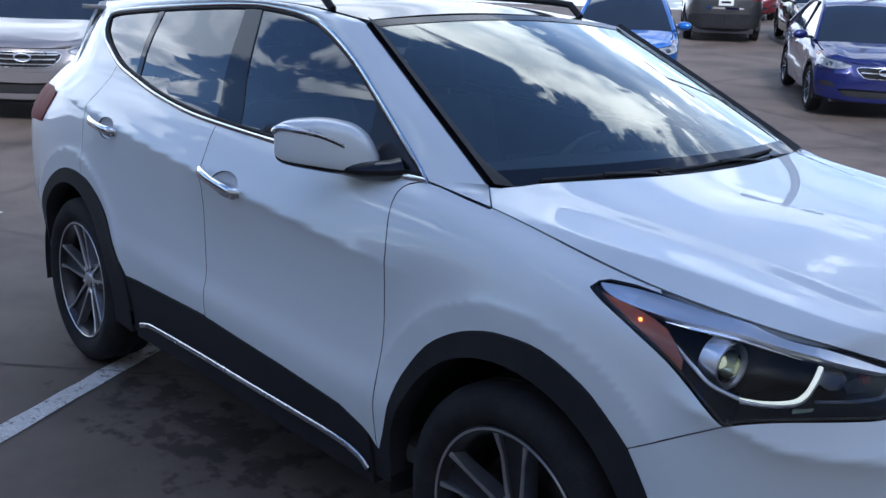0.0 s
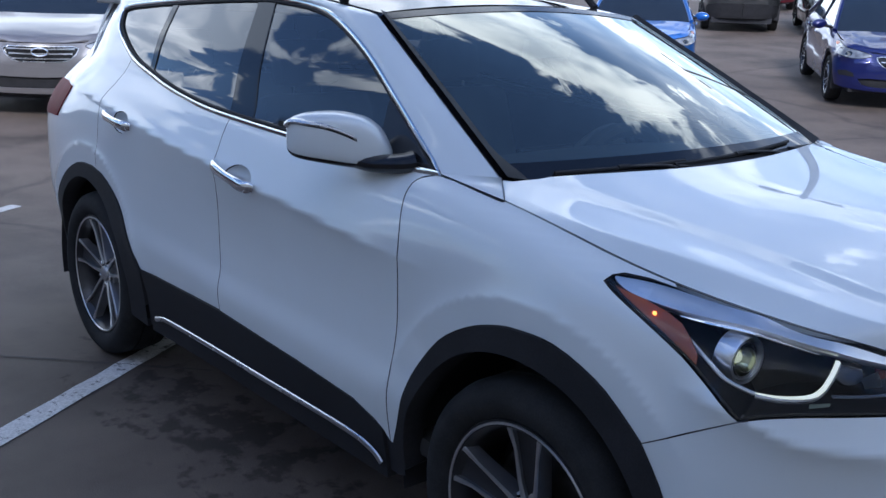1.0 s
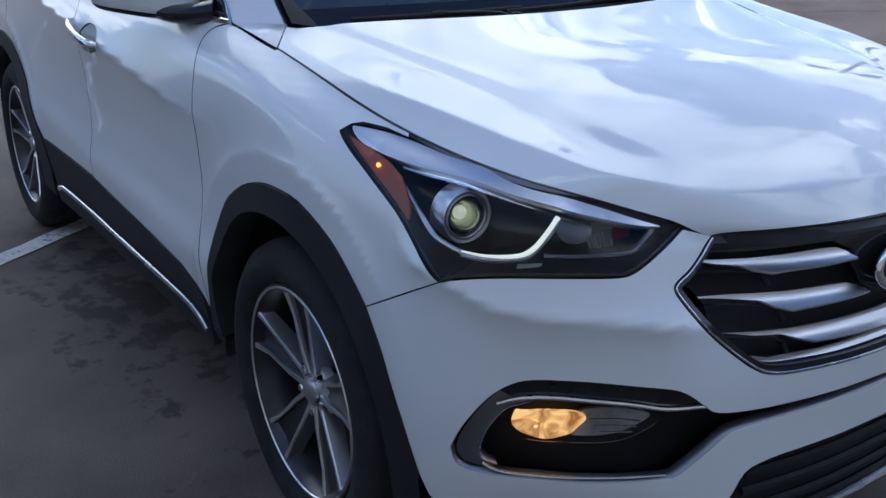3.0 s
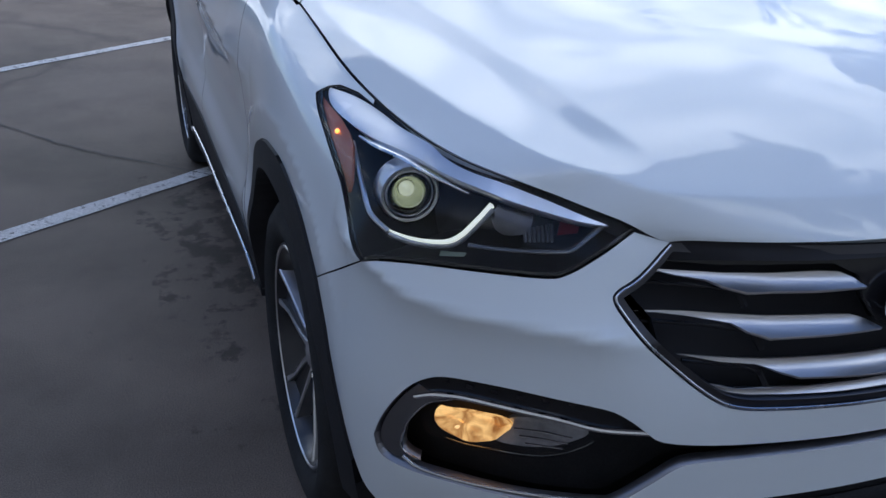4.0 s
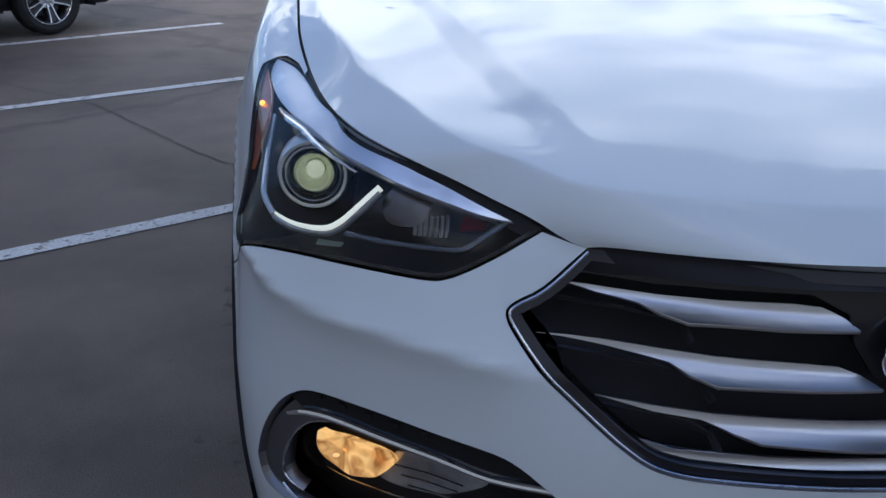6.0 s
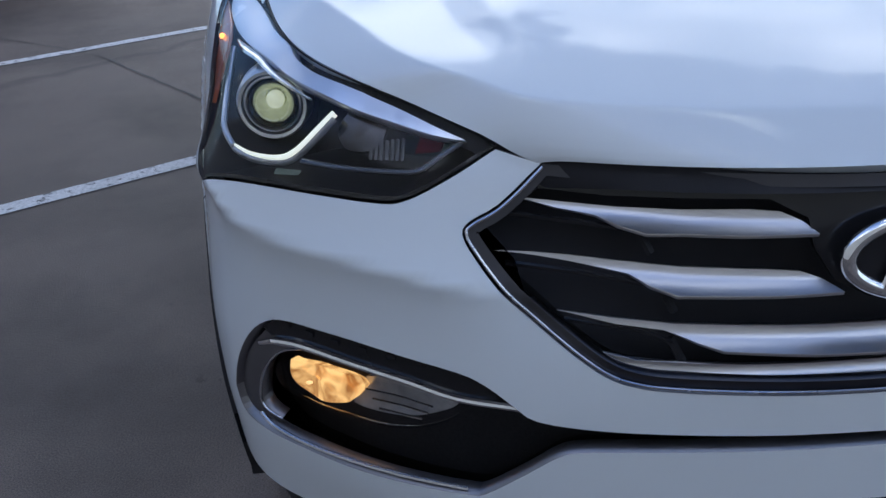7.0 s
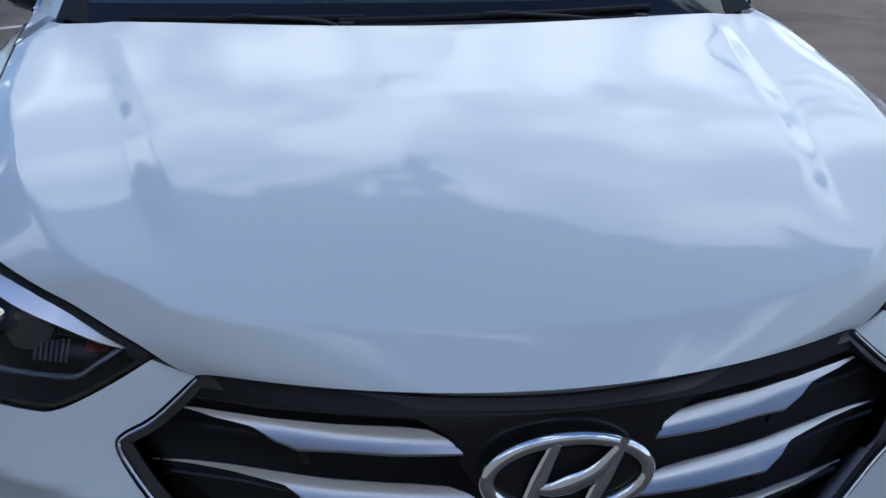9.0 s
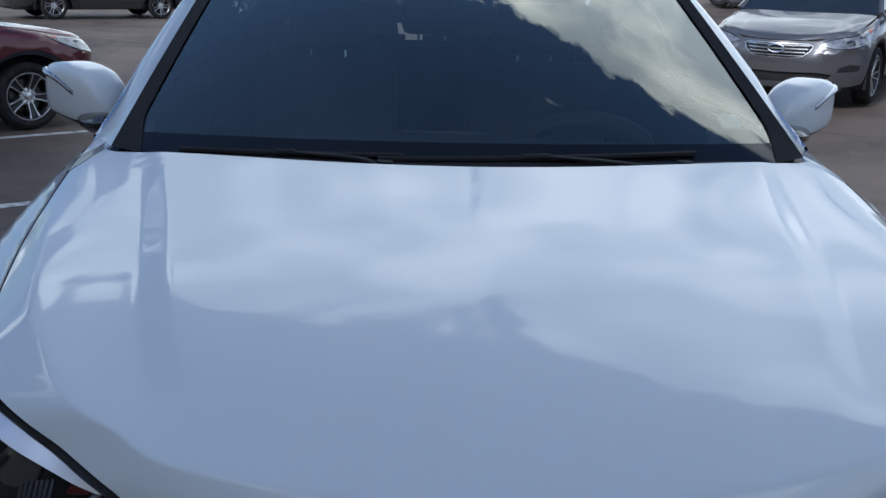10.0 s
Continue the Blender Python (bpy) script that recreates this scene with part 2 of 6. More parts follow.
def lathe(profile, n=48, axis="y", caps=False):
    """A turned body from (radius, along) pairs about the y axis (or z)."""
    verts, faces = [], []
    k = len(profile)
    for i in range(n):
        a = 2 * math.pi * i / n
        for r, h in profile:
            verts.append((r * math.cos(a), h, r * math.sin(a)) if axis == "y" else (r * math.cos(a), r * math.sin(a), h))
    for i in range(n):
        for j in range(k - 1):
            p, q = i * k + j, ((i + 1) % n) * k + j
            faces.append((p, p + 1, q + 1, q))
    bm = bmesh.new()
    vs = [bm.verts.new(v) for v in verts]
    for f in faces:
        bm.faces.new([vs[i] for i in f])
    if caps:
        for j in (0, k - 1):
            bm.faces.new([vs[i * k + j] for i in range(n)])
    bmesh.ops.remove_doubles(bm, verts=bm.verts, dist=1e-5)
    return bm


def tube(points, radius, closed=False, n=8, squash=1.0, up=(0, 0, 1)):
    """A rounded bar along 3D points; squash flattens it along up."""
    p = np.array(points, float)
    t = np.roll(p, -1, 0) - np.roll(p, 1, 0) if closed else np.gradient(p, axis=0)
    t /= np.linalg.norm(t, axis=1)[:, None]
    u = np.array(up, float) - (t @ np.array(up, float))[:, None] * t
    u /= np.linalg.norm(u, axis=1)[:, None]
    w = np.cross(t, u)
    r = np.broadcast_to(np.asarray(radius, float), (len(p),))
    bm = bmesh.new()
    rings = [[bm.verts.new(p[i] + r[i] * (math.cos(a) * squash * u[i] + math.sin(a) * w[i])) for a in (2 * math.pi * j / n for j in range(n))] for i in range(len(p))]
    for i in range(len(p) if closed else len(p) - 1):
        a, b = rings[i], rings[(i + 1) % len(p)]
        for j in range(n):
            bm.faces.new((a[j], a[(j + 1) % n], b[(j + 1) % n], b[j]))
    if not closed:
        bm.faces.new(rings[0])
        bm.faces.new(rings[-1])
    return bm


def inside(points, loop):
    x, y = points[:, 0], points[:, 1]
    hit = np.zeros(len(points), bool)
    for (x0, y0), (x1, y1) in zip(loop, np.roll(loop, -1, 0)):
        if y0 != y1:
            hit ^= ((y0 > y) != (y1 > y)) & (x < (x1 - x0) * (y - y0) / (y1 - y0) + x0)
    return hit


def even(loop, step):
    """The closed loop with points about step apart."""
    out = []
    for a, b in zip(loop, np.roll(loop, -1, 0)):
        k = max(1, int(np.ceil(np.linalg.norm(b - a) / step)))
        out += [a + (b - a) * i / k for i in range(k)]
    return np.array(out)


def patch(name, loop, to3d, mat, parent, label="", step=0.03, holes=(), rim=0.014, flip=False, rim_mat=None):
    """A smooth panel: a flat outline with holes, laid on a surface, with its edges turned in by rim."""
    loops = [even(np.array(o, float), step) for o in (loop, *holes)]
    lo, hi = loops[0].min(0), loops[0].max(0)
    gx, gy = np.meshgrid(np.arange(lo[0], hi[0], step), np.arange(lo[1], hi[1], step))
    grid = np.stack([gx.ravel(), gy.ravel()], 1)
    keep = inside(grid, loops[0])
    for h in loops[1:]:
        keep &= ~inside(grid, h)
    edge = np.vstack(loops)
    grid = grid[keep]
    far = np.array([np.min(np.sum((edge - g) ** 2, 1)) > (0.45 * step) ** 2 for g in grid], bool) if len(grid) else np.zeros(0, bool)
    pts = np.vstack([edge, grid[far]]) if len(grid) else edge
    edges, at = [], 0
    for o in loops:
        edges += [(at + i, at + (i + 1) % len(o)) for i in range(len(o))]
        at += len(o)
    vs, _, fs, *_ = delaunay_2d_cdt([Vector(p) for p in pts], edges, [], 0, 1e-6)
    uv = np.array([tuple(v) for v in vs])
    tri = np.array([f for f in fs])
    mid = uv[tri].mean(1)
    ok = inside(mid, loops[0])
    for h in loops[1:]:
        ok &= ~inside(mid, h)
    tri = tri[ok]
    p = to3d(uv[:, 0], uv[:, 1])
    e = 0.004
    du = to3d(uv[:, 0] + e, uv[:, 1]) - to3d(uv[:, 0] - e, uv[:, 1])
    dv = to3d(uv[:, 0], uv[:, 1] + e) - to3d(uv[:, 0], uv[:, 1] - e)
    nor = np.cross(du, dv)
    nor /= np.linalg.norm(nor, axis=1)[:, None] + 1e-12
    if flip:
        nor = -nor
    faces = [tuple(t) if np.dot(np.cross(p[t[1]] - p[t[0]], p[t[2]] - p[t[0]]), nor[t[0]]) > 0 else (t[0], t[2], t[1]) for t in tri]
    verts, norms = p.tolist(), nor.tolist()
    if rim:
        count = {}
        for f in faces:
            for a, b in zip(f, f[1:] + f[:1]):
                count[(a, b)] = 1
        for a, b in [k for k in count if (k[1], k[0]) not in count]:
            side = np.cross(p[b] - p[a], nor[a])
            side = side / (np.linalg.norm(side) + 1e-12)
            base = len(verts)
            soft = [(side + nor[i]) / np.linalg.norm(side + nor[i]) for i in (a, b)]
            verts += [p[a].tolist(), p[b].tolist(), (p[b] - rim * nor[b]).tolist(), (p[a] - rim * nor[a]).tolist()]
            norms += [soft[0].tolist(), soft[1].tolist(), side.tolist(), side.tolist()]
            faces.append((base + 1, base, base + 3, base + 2))
    ob = mesh_object(name, verts, faces, mat, parent, label, norms)
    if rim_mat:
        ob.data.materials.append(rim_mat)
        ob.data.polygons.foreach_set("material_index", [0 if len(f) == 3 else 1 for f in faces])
    return ob


def well(name, loop, outer, inner, mat, parent, label=""):
    """The walls of a recess, between one outline on two surfaces."""
    p = np.array(loop, float)
    a, b = outer(p[:, 0], p[:, 1]), inner(p[:, 0], p[:, 1])
    n = len(p)
    return mesh_object(name, np.vstack([a, b]), [(i, (i + 1) % n, n + (i + 1) % n, n + i) for i in range(n)], mat, parent, label)


def sheet(name, to3d, us, vs, mat, parent, label="", thick=0.0, flip=False):
    """A smooth panel over a whole grid of a surface."""
    us, vs = np.array(us, float), np.array(vs, float)
    u, v = np.meshgrid(us, vs, indexing="ij")
    p = to3d(u, v).reshape(-1, 3)
    e = 0.004
    nor = np.cross((to3d(u + e, v) - to3d(u - e, v)).reshape(-1, 3), (to3d(u, v + e) - to3d(u, v - e)).reshape(-1, 3))
    nor /= np.linalg.norm(nor, axis=1)[:, None] + 1e-12
    a, b = len(us), len(vs)
    faces = [(i * b + j, (i + 1) * b + j, (i + 1) * b + j + 1, i * b + j + 1) for i in range(a - 1) for j in range(b - 1)]
    if flip:
        nor, faces = -nor, [f[::-1] for f in faces]
    verts, norms = p.tolist(), nor.tolist()
    if thick:
        ring = [i * b for i in range(a)] + [(a - 1) * b + j for j in range(1, b)] + [i * b + b - 1 for i in range(a - 2, -1, -1)] + [j for j in range(b - 2, 0, -1)]
        for i, j in zip(ring, ring[1:] + ring[:1]):
            out = np.cross(p[j] - p[i], nor[i])
            out = out / (np.linalg.norm(out) + 1e-12) * (-1 if flip else 1)
            base = len(verts)
            verts += [p[i].tolist(), p[j].tolist(), (p[j] - thick * nor[j]).tolist(), (p[i] - thick * nor[i]).tolist()]
            norms += [out.tolist()] * 4
            faces.append((base, base + 3, base + 2, base + 1) if not flip else (base, base + 1, base + 2, base + 3))
    return mesh_object(name, verts, faces, mat, parent, label, norms)


def empty(name, m, label, category, group=""):
    ob = new(name)
    ob.matrix_basis = m
    ob.empty_display_size = 0.2
    return tagged(ob, label, category, group)


def mirrored(points):
    """A right half outline, from the middle line out and back to it, made whole."""
    p = [tuple(q) for q in points]
    return p + [(-a, b) for a, b in reversed(p) if abs(a) > 1e-6]


# ---- the main car's surfaces: x ahead of the front axle, y to the car's left, z up ----
def hermite(xs, ys):
    """A smooth curve through the points (xs rising), for numbers or arrays."""
    xs, ys = np.array(xs, float), np.array(ys, float)
    slope = np.diff(ys) / np.diff(xs)
    m = np.concatenate([[slope[0]], np.where(slope[:-1] * slope[1:] > 0, 2 * slope[:-1] * slope[1:] / np.where(slope[:-1] + slope[1:] == 0, 1, slope[:-1] + slope[1:]), 0), [slope[-1]]])

    def at(x):
        x = np.clip(np.asarray(x, float), xs[0], xs[-1])
        i = np.clip(np.searchsorted(xs, x, side="right") - 1, 0, len(xs) - 2)
        h = xs[i + 1] - xs[i]
        t = (x - xs[i]) / h
        return (2 * t**3 - 3 * t**2 + 1) * ys[i] + (t**3 - 2 * t**2 + t) * h * m[i] + (-2 * t**3 + 3 * t**2) * ys[i + 1] + (t**3 - t**2) * h * m[i + 1]
    return at


def spline(points, n, closed=False):
    """n points along a Catmull-Rom curve through 2D or 3D points."""
    p = np.array(points, float)
    k = len(p)
    if closed:
        p = np.vstack([p[-1], p, p[0], p[1]])
        t = np.linspace(0, k, n, endpoint=False)
    else:
        p = np.vstack([2 * p[0] - p[1], p, 2 * p[-1] - p[-2]])
        t = np.linspace(0, k - 1, n)
    i = np.minimum(t.astype(int), (k if closed else k - 1) - 1)
    f = (t - i)[:, None]
    a, b, c, d = p[i], p[i + 1], p[i + 2], p[i + 3]
    return 0.5 * (2 * b + (c - a) * f + (2 * a - 5 * b + 4 * c - d) * f**2 + (3 * b - a - 3 * c + d) * f**3)


# plan of the widest line, from the nose round the right corner to the tail (y as half width)
PLAN = spline([(0.905, -0.10), (0.905, 0.0), (0.90, 0.15), (0.88, 0.30), (0.845, 0.46), (0.79, 0.62), (0.71, 0.75), (0.61, 0.84), (0.48, 0.89), (0.28, 0.915), (0.0, 0.93), (-0.5, 0.937), (-1.4, 0.94), (-2.2, 0.937), (-2.8, 0.92), (-3.2, 0.885), (-3.5, 0.80), (-3.68, 0.62), (-3.75, 0.35), (-3.77, 0.0), (-3.77, -0.1)], 1601)
_step = np.concatenate([[0], np.cumsum(np.hypot(*np.diff(PLAN, axis=0).T))])
_zero = np.interp(0, PLAN[:200, 1], _step[:200])
PLAN_S = _step - _zero
PLAN_T = np.gradient(PLAN, PLAN_S, axis=0)
_win = np.ones(25) / 25
PLAN_T = np.stack([np.convolve(np.pad(PLAN_T[:, k], 12, "edge"), _win, "valid") for k in (0, 1)], 1)
PLAN_T /= np.linalg.norm(PLAN_T, axis=1)[:, None]


def s_x(x):
    """The way along the plan to the side's place x."""
    k = slice(300, 1300)
    return float(np.interp(-x, -PLAN[k, 0], PLAN_S[k]))


def s_y(y):
    """The way along the plan to the front's half width y."""
    k = slice(0, 560)
    return float(np.interp(y, PLAN[k, 1], PLAN_S[k]))


S_NOSE, S_GRILLE, S_LAMP, S_CORNER, S_ARCH, S_DOOR, S_MID, S_REAR, S_TAIL, S_END = 0, s_y(0.46), s_y(0.66), s_x(0.52), s_x(0.1), s_x(-0.5), s_x(-1.4), s_x(-2.7), s_x(-3.4), s_x(-3.7)
# the upper edge: hood edge at the nose, headlamp and fender top, then the belt line
TOP_Z = hermite([S_NOSE, 0.455, 0.54, 0.635, 0.76, 0.906, 1.09, 1.21, s_x(0.1), s_x(-0.18), s_x(-0.42), s_x(-1.4), s_x(-2.1), s_x(-2.7), s_x(-3.4)], [0.905, 0.908, 0.936, 0.959, 0.988, 1.010, 1.028, 1.041, 1.085, 1.137, 1.164, 1.205, 1.25, 1.28, 1.29])


def softened(curve, lo, hi, sigma, n=2400):
    """The same curve with its bends evened out."""
    x = np.linspace(lo, hi, n)
    k = int(3 * sigma / (x[1] - x[0]))
    w = np.exp(-0.5 * (np.arange(-k, k + 1) / (k / 3)) ** 2)
    y = np.pad(curve(x), k, "reflect", reflect_type="odd")
    y = np.convolve(y, w / w.sum(), "valid")
    return lambda v: np.interp(v, x, y)


TOP_EXACT, TOP_EVEN = TOP_Z, softened(TOP_Z, 0.0, s_x(-3.4), 0.07)


def TOP_Z(s):
    """The upper edge, exact round the nose and evened out along the side."""
    s = np.asarray(s, float)
    t = np.clip((s - 0.95) / 0.35, 0, 1)
    t = t * t * (3 - 2 * t)
    return TOP_EXACT(s) * (1 - t) + TOP_EVEN(s) * t


STATIONS = [S_NOSE, S_GRILLE, S_LAMP, S_CORNER, S_ARCH, S_DOOR, S_MID, S_REAR, S_TAIL, S_END]
DEPTHS = [-0.45, -0.3, -0.15, 0.0, 0.035, 0.08, 0.13, 0.19, 0.25, 0.33, 0.42, 0.52, 0.62, 0.72, 0.85, 1.1]
# how far the surface lies inside the plan, at depths below the upper edge
INSET = [softened(hermite(DEPTHS, row), -0.45, 1.1, 0.010) for row in (
    [0.03, 0.03, 0.03, 0.030, 0.018, 0.010, 0.004, 0.0, 0.0, 0.0, 0.0, 0.0, 0.02, 0.06, 0.10, 0.15],
    [0.08, 0.08, 0.08, 0.080, 0.066, 0.052, 0.036, 0.018, 0.006, 0.0, 0.0, 0.0, 0.02, 0.05, 0.09, 0.15],
    [0.13, 0.13, 0.13, 0.125, 0.085, 0.055, 0.034, 0.018, 0.008, 0.0, -0.006, 0.0, 0.02, 0.04, 0.09, 0.15],
    [0.16, 0.16, 0.16, 0.145, 0.080, 0.045, 0.028, 0.018, 0.010, 0.004, 0.0, 0.0, 0.006, 0.02, 0.07, 0.15],
    [0.30, 0.25, 0.19, 0.130, 0.060, 0.034, 0.022, 0.016, 0.012, 0.006, 0.0, -0.004, -0.006, 0.0, 0.01, 0.03],
    [0.33, 0.26, 0.19, 0.120, 0.080, 0.054, 0.038, 0.028, 0.030, 0.034, 0.038, 0.034, 0.020, 0.030, 0.05, 0.07],
    [0.35, 0.26, 0.175, 0.110, 0.084, 0.062, 0.046, 0.032, 0.034, 0.042, 0.047, 0.042, 0.020, 0.026, 0.045, 0.07],
    [0.37, 0.29, 0.20, 0.140, 0.115, 0.088, 0.064, 0.040, 0.028, 0.020, 0.014, 0.008, 0.0, 0.0, 0.01, 0.03],
    [0.47, 0.39, 0.30, 0.215, 0.175, 0.130, 0.085, 0.045, 0.020, 0.008, 0.006, 0.006, 0.01, 0.03, 0.05, 0.12],
    [0.47, 0.39, 0.30, 0.215, 0.175, 0.130, 0.085, 0.045, 0.020, 0.008, 0.006, 0.006, 0.01, 0.03, 0.05, 0.12])]


# the sharp line along the doors through the handles
DOOR_LINE = hermite([1.85, 2.0, 2.34, 2.72, 3.07, 3.65, 4.115, 4.57], [0.930, 0.944, 0.974, 1.005, 1.040, 1.095, 1.152, 1.184])


BUMPER_LINE = hermite([0.0, 0.45, 0.55, 0.60, 0.66, 0.74, 0.83, 0.90, 0.96, 1.1], [0.73, 0.752, 0.767, 0.777, 0.787, 0.796, 0.805, 0.818, 0.841, 0.87])


def shell(s, z, out=0.0):
    """Points of the right-hand body side and front at way s and height z, out metres proud."""
    s, z = np.broadcast_arrays(np.asarray(s, float), np.asarray(z, float))
    depth = np.clip(TOP_Z(s) - z, -0.45, 1.1)
    k = np.clip(np.searchsorted(STATIONS, s, side="right") - 1, 0, len(STATIONS) - 2)
    rows = np.stack([f(depth) for f in INSET])
    st = np.array(STATIONS)
    t = np.clip((s - st[k]) / (st[k + 1] - st[k]), 0, 1)
    t = t * t * (3 - 2 * t)
    d = np.take_along_axis(rows, k[None], 0)[0] * (1 - t) + np.take_along_axis(rows, k[None] + 1, 0)[0] * t - out
    d = d - 0.019 * np.clip((s - 1.86) / 0.35, 0, 1) * np.clip((4.75 - s) / 0.2, 0, 1) * np.exp(-np.abs(z - DOOR_LINE(s)) / 0.05)
    # the soft shoulder of the bumper under the lamps
    away = np.sqrt((z - BUMPER_LINE(s)) ** 2 + 0.004**2)
    d = d - 0.027 * np.clip((s - 0.42) / 0.15, 0, 1) * np.clip((1.13 - s) / 0.10, 0, 1) * np.exp(-away / 0.045)
    d = d - 0.009 * np.clip((s - 0.80) / 0.15, 0, 1) * np.clip((1.13 - s) / 0.10, 0, 1) * np.exp(-(((z - 0.60) / 0.16) ** 2))
    # the painted lip that stands out round each wheel arch
    for centre, reach in ((1.535, 0.562), (4.235, 0.570)):
        far = np.hypot(s - centre, z - 0.38) - reach
        lip = np.where(far > 0, 0.009 * np.exp(-np.abs(far) / 0.028), 0.009 + 0.09 * np.clip(far, -0.07, 0))
        d = d - lip * np.clip((s - 1.04) / 0.12, 0, 1) * np.clip((z - 0.45) / 0.15, 0, 1)
    x, y = np.interp(s, PLAN_S, PLAN[:, 0]), np.interp(s, PLAN_S, PLAN[:, 1])
    tx, ty = np.interp(s, PLAN_S, PLAN_T[:, 0]), np.interp(s, PLAN_S, PLAN_T[:, 1])
    n = np.hypot(tx, ty)
    return np.stack([x - d * ty / n, -(y + d * tx / n), z], -1)

HOOD_S = np.linspace(0.455, s_x(-0.18), 61)
HOOD_EDGE = np.vstack([shell(HOOD_S, TOP_Z(HOOD_S)), [(-0.258, -0.75, 1.178)]])
HOOD_EDGE[:, 1] *= -1
_v = np.linspace(0, 1, len(HOOD_EDGE))
HOOD_CREST = hermite([-0.117, 0.05, 0.2, 0.4, 0.6, 0.73, 0.82, 0.878], [1.172, 1.153, 1.131, 1.094, 1.045, 1.002, 0.965, 0.943])
# the crease on each half: the valley line, and the brow line of its face
VALLEY_Y = hermite([-0.3, -0.044, 0.131, 0.32, 0.444, 0.55, 0.60, 0.70], [0.68, 0.628, 0.592, 0.557, 0.531, 0.503, 0.488, 0.466])
BROW_Y = hermite([-0.3, -0.09, 0.139, 0.32, 0.45, 0.56, 0.60, 0.70], [0.652, 0.601, 0.550, 0.513, 0.482, 0.452, 0.438, 0.405])


# the smooth top of the hood, levelled through its crest and its edges
_fit_q, _fit_v = np.meshgrid(np.linspace(0, 0.97, 30), np.linspace(0, 1, 40))
_fit_e = np.stack([np.interp(_fit_v, _v, HOOD_EDGE[:, k]) for k in range(3)], -1)
_fit_c = 0.878 + (_fit_e[..., 0] - HOOD_EDGE[0, 0]) * (0.995 / (HOOD_EDGE[0, 0] + 0.258))
_fit_x, _fit_y = _fit_c + (_fit_e[..., 0] - _fit_c) * _fit_q**2, _fit_q * _fit_e[..., 1]
_fit_d = _fit_e[..., 2] + np.interp(_fit_v, [0, 0.5, 0.8, 1.0], [0.036, 0.034, 0.022, 0.006])


def hood_terms(x, y):
    return np.stack([x**i * y**j for i, j in ((0, 0), (1, 0), (2, 0), (3, 0), (0, 2), (1, 2), (2, 2), (0, 4), (1, 4))], -1)


_fit_z = _fit_d + (HOOD_CREST(_fit_c) - _fit_d) * (1 - _fit_q**2.2)
HOOD_FORM = np.linalg.lstsq(hood_terms(_fit_x, _fit_y).reshape(-1, 9), _fit_z.ravel(), rcond=None)[0]


def ease(t):
    t = np.clip(t, 0, 1)
    return t * t * (3 - 2 * t)


EDGE_DROP = hood_terms(HOOD_EDGE[:, 0], HOOD_EDGE[:, 1]) @ HOOD_FORM - HOOD_EDGE[:, 2]
SIDE_BAND = hermite([0.0, 0.1, 0.2, 0.36, 0.48, 0.62, 0.8, 1.0], [0.078, 0.08, 0.085, 0.098, 0.08, 0.062, 0.036, 0.03])


def bend(t, soft):
    """Zero below 0 and t above, with a rounded corner."""
    return 0.5 * (t + np.sqrt(t * t + soft))


def hood(q, v, out=0.0):
    """The hood at q across (-1 to 1) and v along (0 at the nose, 1 at the windscreen)."""
    q, v = np.broadcast_arrays(np.asarray(q, float), np.asarray(v, float))
    e = np.stack([np.interp(v, _v, HOOD_EDGE[:, k]) for k in range(3)], -1)
    xc = 0.878 + (e[..., 0] - HOOD_EDGE[0, 0]) * (0.995 / (HOOD_EDGE[0, 0] + 0.258))
    a = np.abs(q)
    x = xc + (e[..., 0] - xc) * a**2
    y = q * e[..., 1]
    z = hood_terms(x, y) @ HOOD_FORM
    # a band along the sides and the nose bends down from the top to the rim
    nose_x, nose_y = 0.878 + (HOOD_EDGE[0, 0] - 0.878) * a**2, q * HOOD_EDGE[0, 1]
    to_side, to_nose = (1 - a) * e[..., 1] / SIDE_BAND(v), (nose_x - x) / 0.055
    near_side, near_nose = np.exp(-8 * np.clip(to_side, -2, 20)), np.exp(-8 * np.clip(to_nose, -2, 20))
    both = near_side + near_nose + 1e-30
    side_drop = np.interp(v, _v, EDGE_DROP)
    nose_drop = hood_terms(nose_x, nose_y) @ HOOD_FORM - 0.9075
    z = z - (side_drop * near_side + nose_drop * near_nose) / both * bend(1 + np.log(both) / 8, 0.004)
    # the crease: a narrow face steps down from the raised middle, then the top climbs back outwards
    valley, brink = VALLEY_Y(x), BROW_Y(x)
    face = (np.abs(y) - brink) / (valley - brink)
    deep = 0.0078 * ease((0.71 - x) / 0.14) * np.interp(x, [-0.22, 0.10], [0.35, 1.0])
    z = z - deep * (bend(face, 0.02) - bend(face - 1, 0.02)) * (1 - ease((np.abs(y) - valley) / 0.19))
    return np.stack([x, y, z + out], -1)


def windscreen(q, v, out=0.0):
    """The windscreen at q across (-1 to 1) and v up (0 to 1)."""
    q, v = np.broadcast_arrays(np.asarray(q, float), np.asarray(v, float))
    a2 = q * q
    base = np.stack([-0.145 - 0.122 * a2, 0.744 * q, 1.168 + 0.002 * a2], -1)
    head = np.stack([-0.945 - 0.045 * a2, 0.61 * q, 1.588 - 0.033 * a2], -1)
    bulge = (0.030 * (1 - 0.95 * a2) * 4 * v * (1 - v) + out)[..., None] * np.array([0.52, 0.0, 0.85])
    side = np.stack([np.zeros_like(q), 0.003 * q * 4 * v * (1 - v), np.zeros_like(q)], -1)
    return base + (head - base) * v[..., None] + bulge + side
# ---- end of the surfaces ----


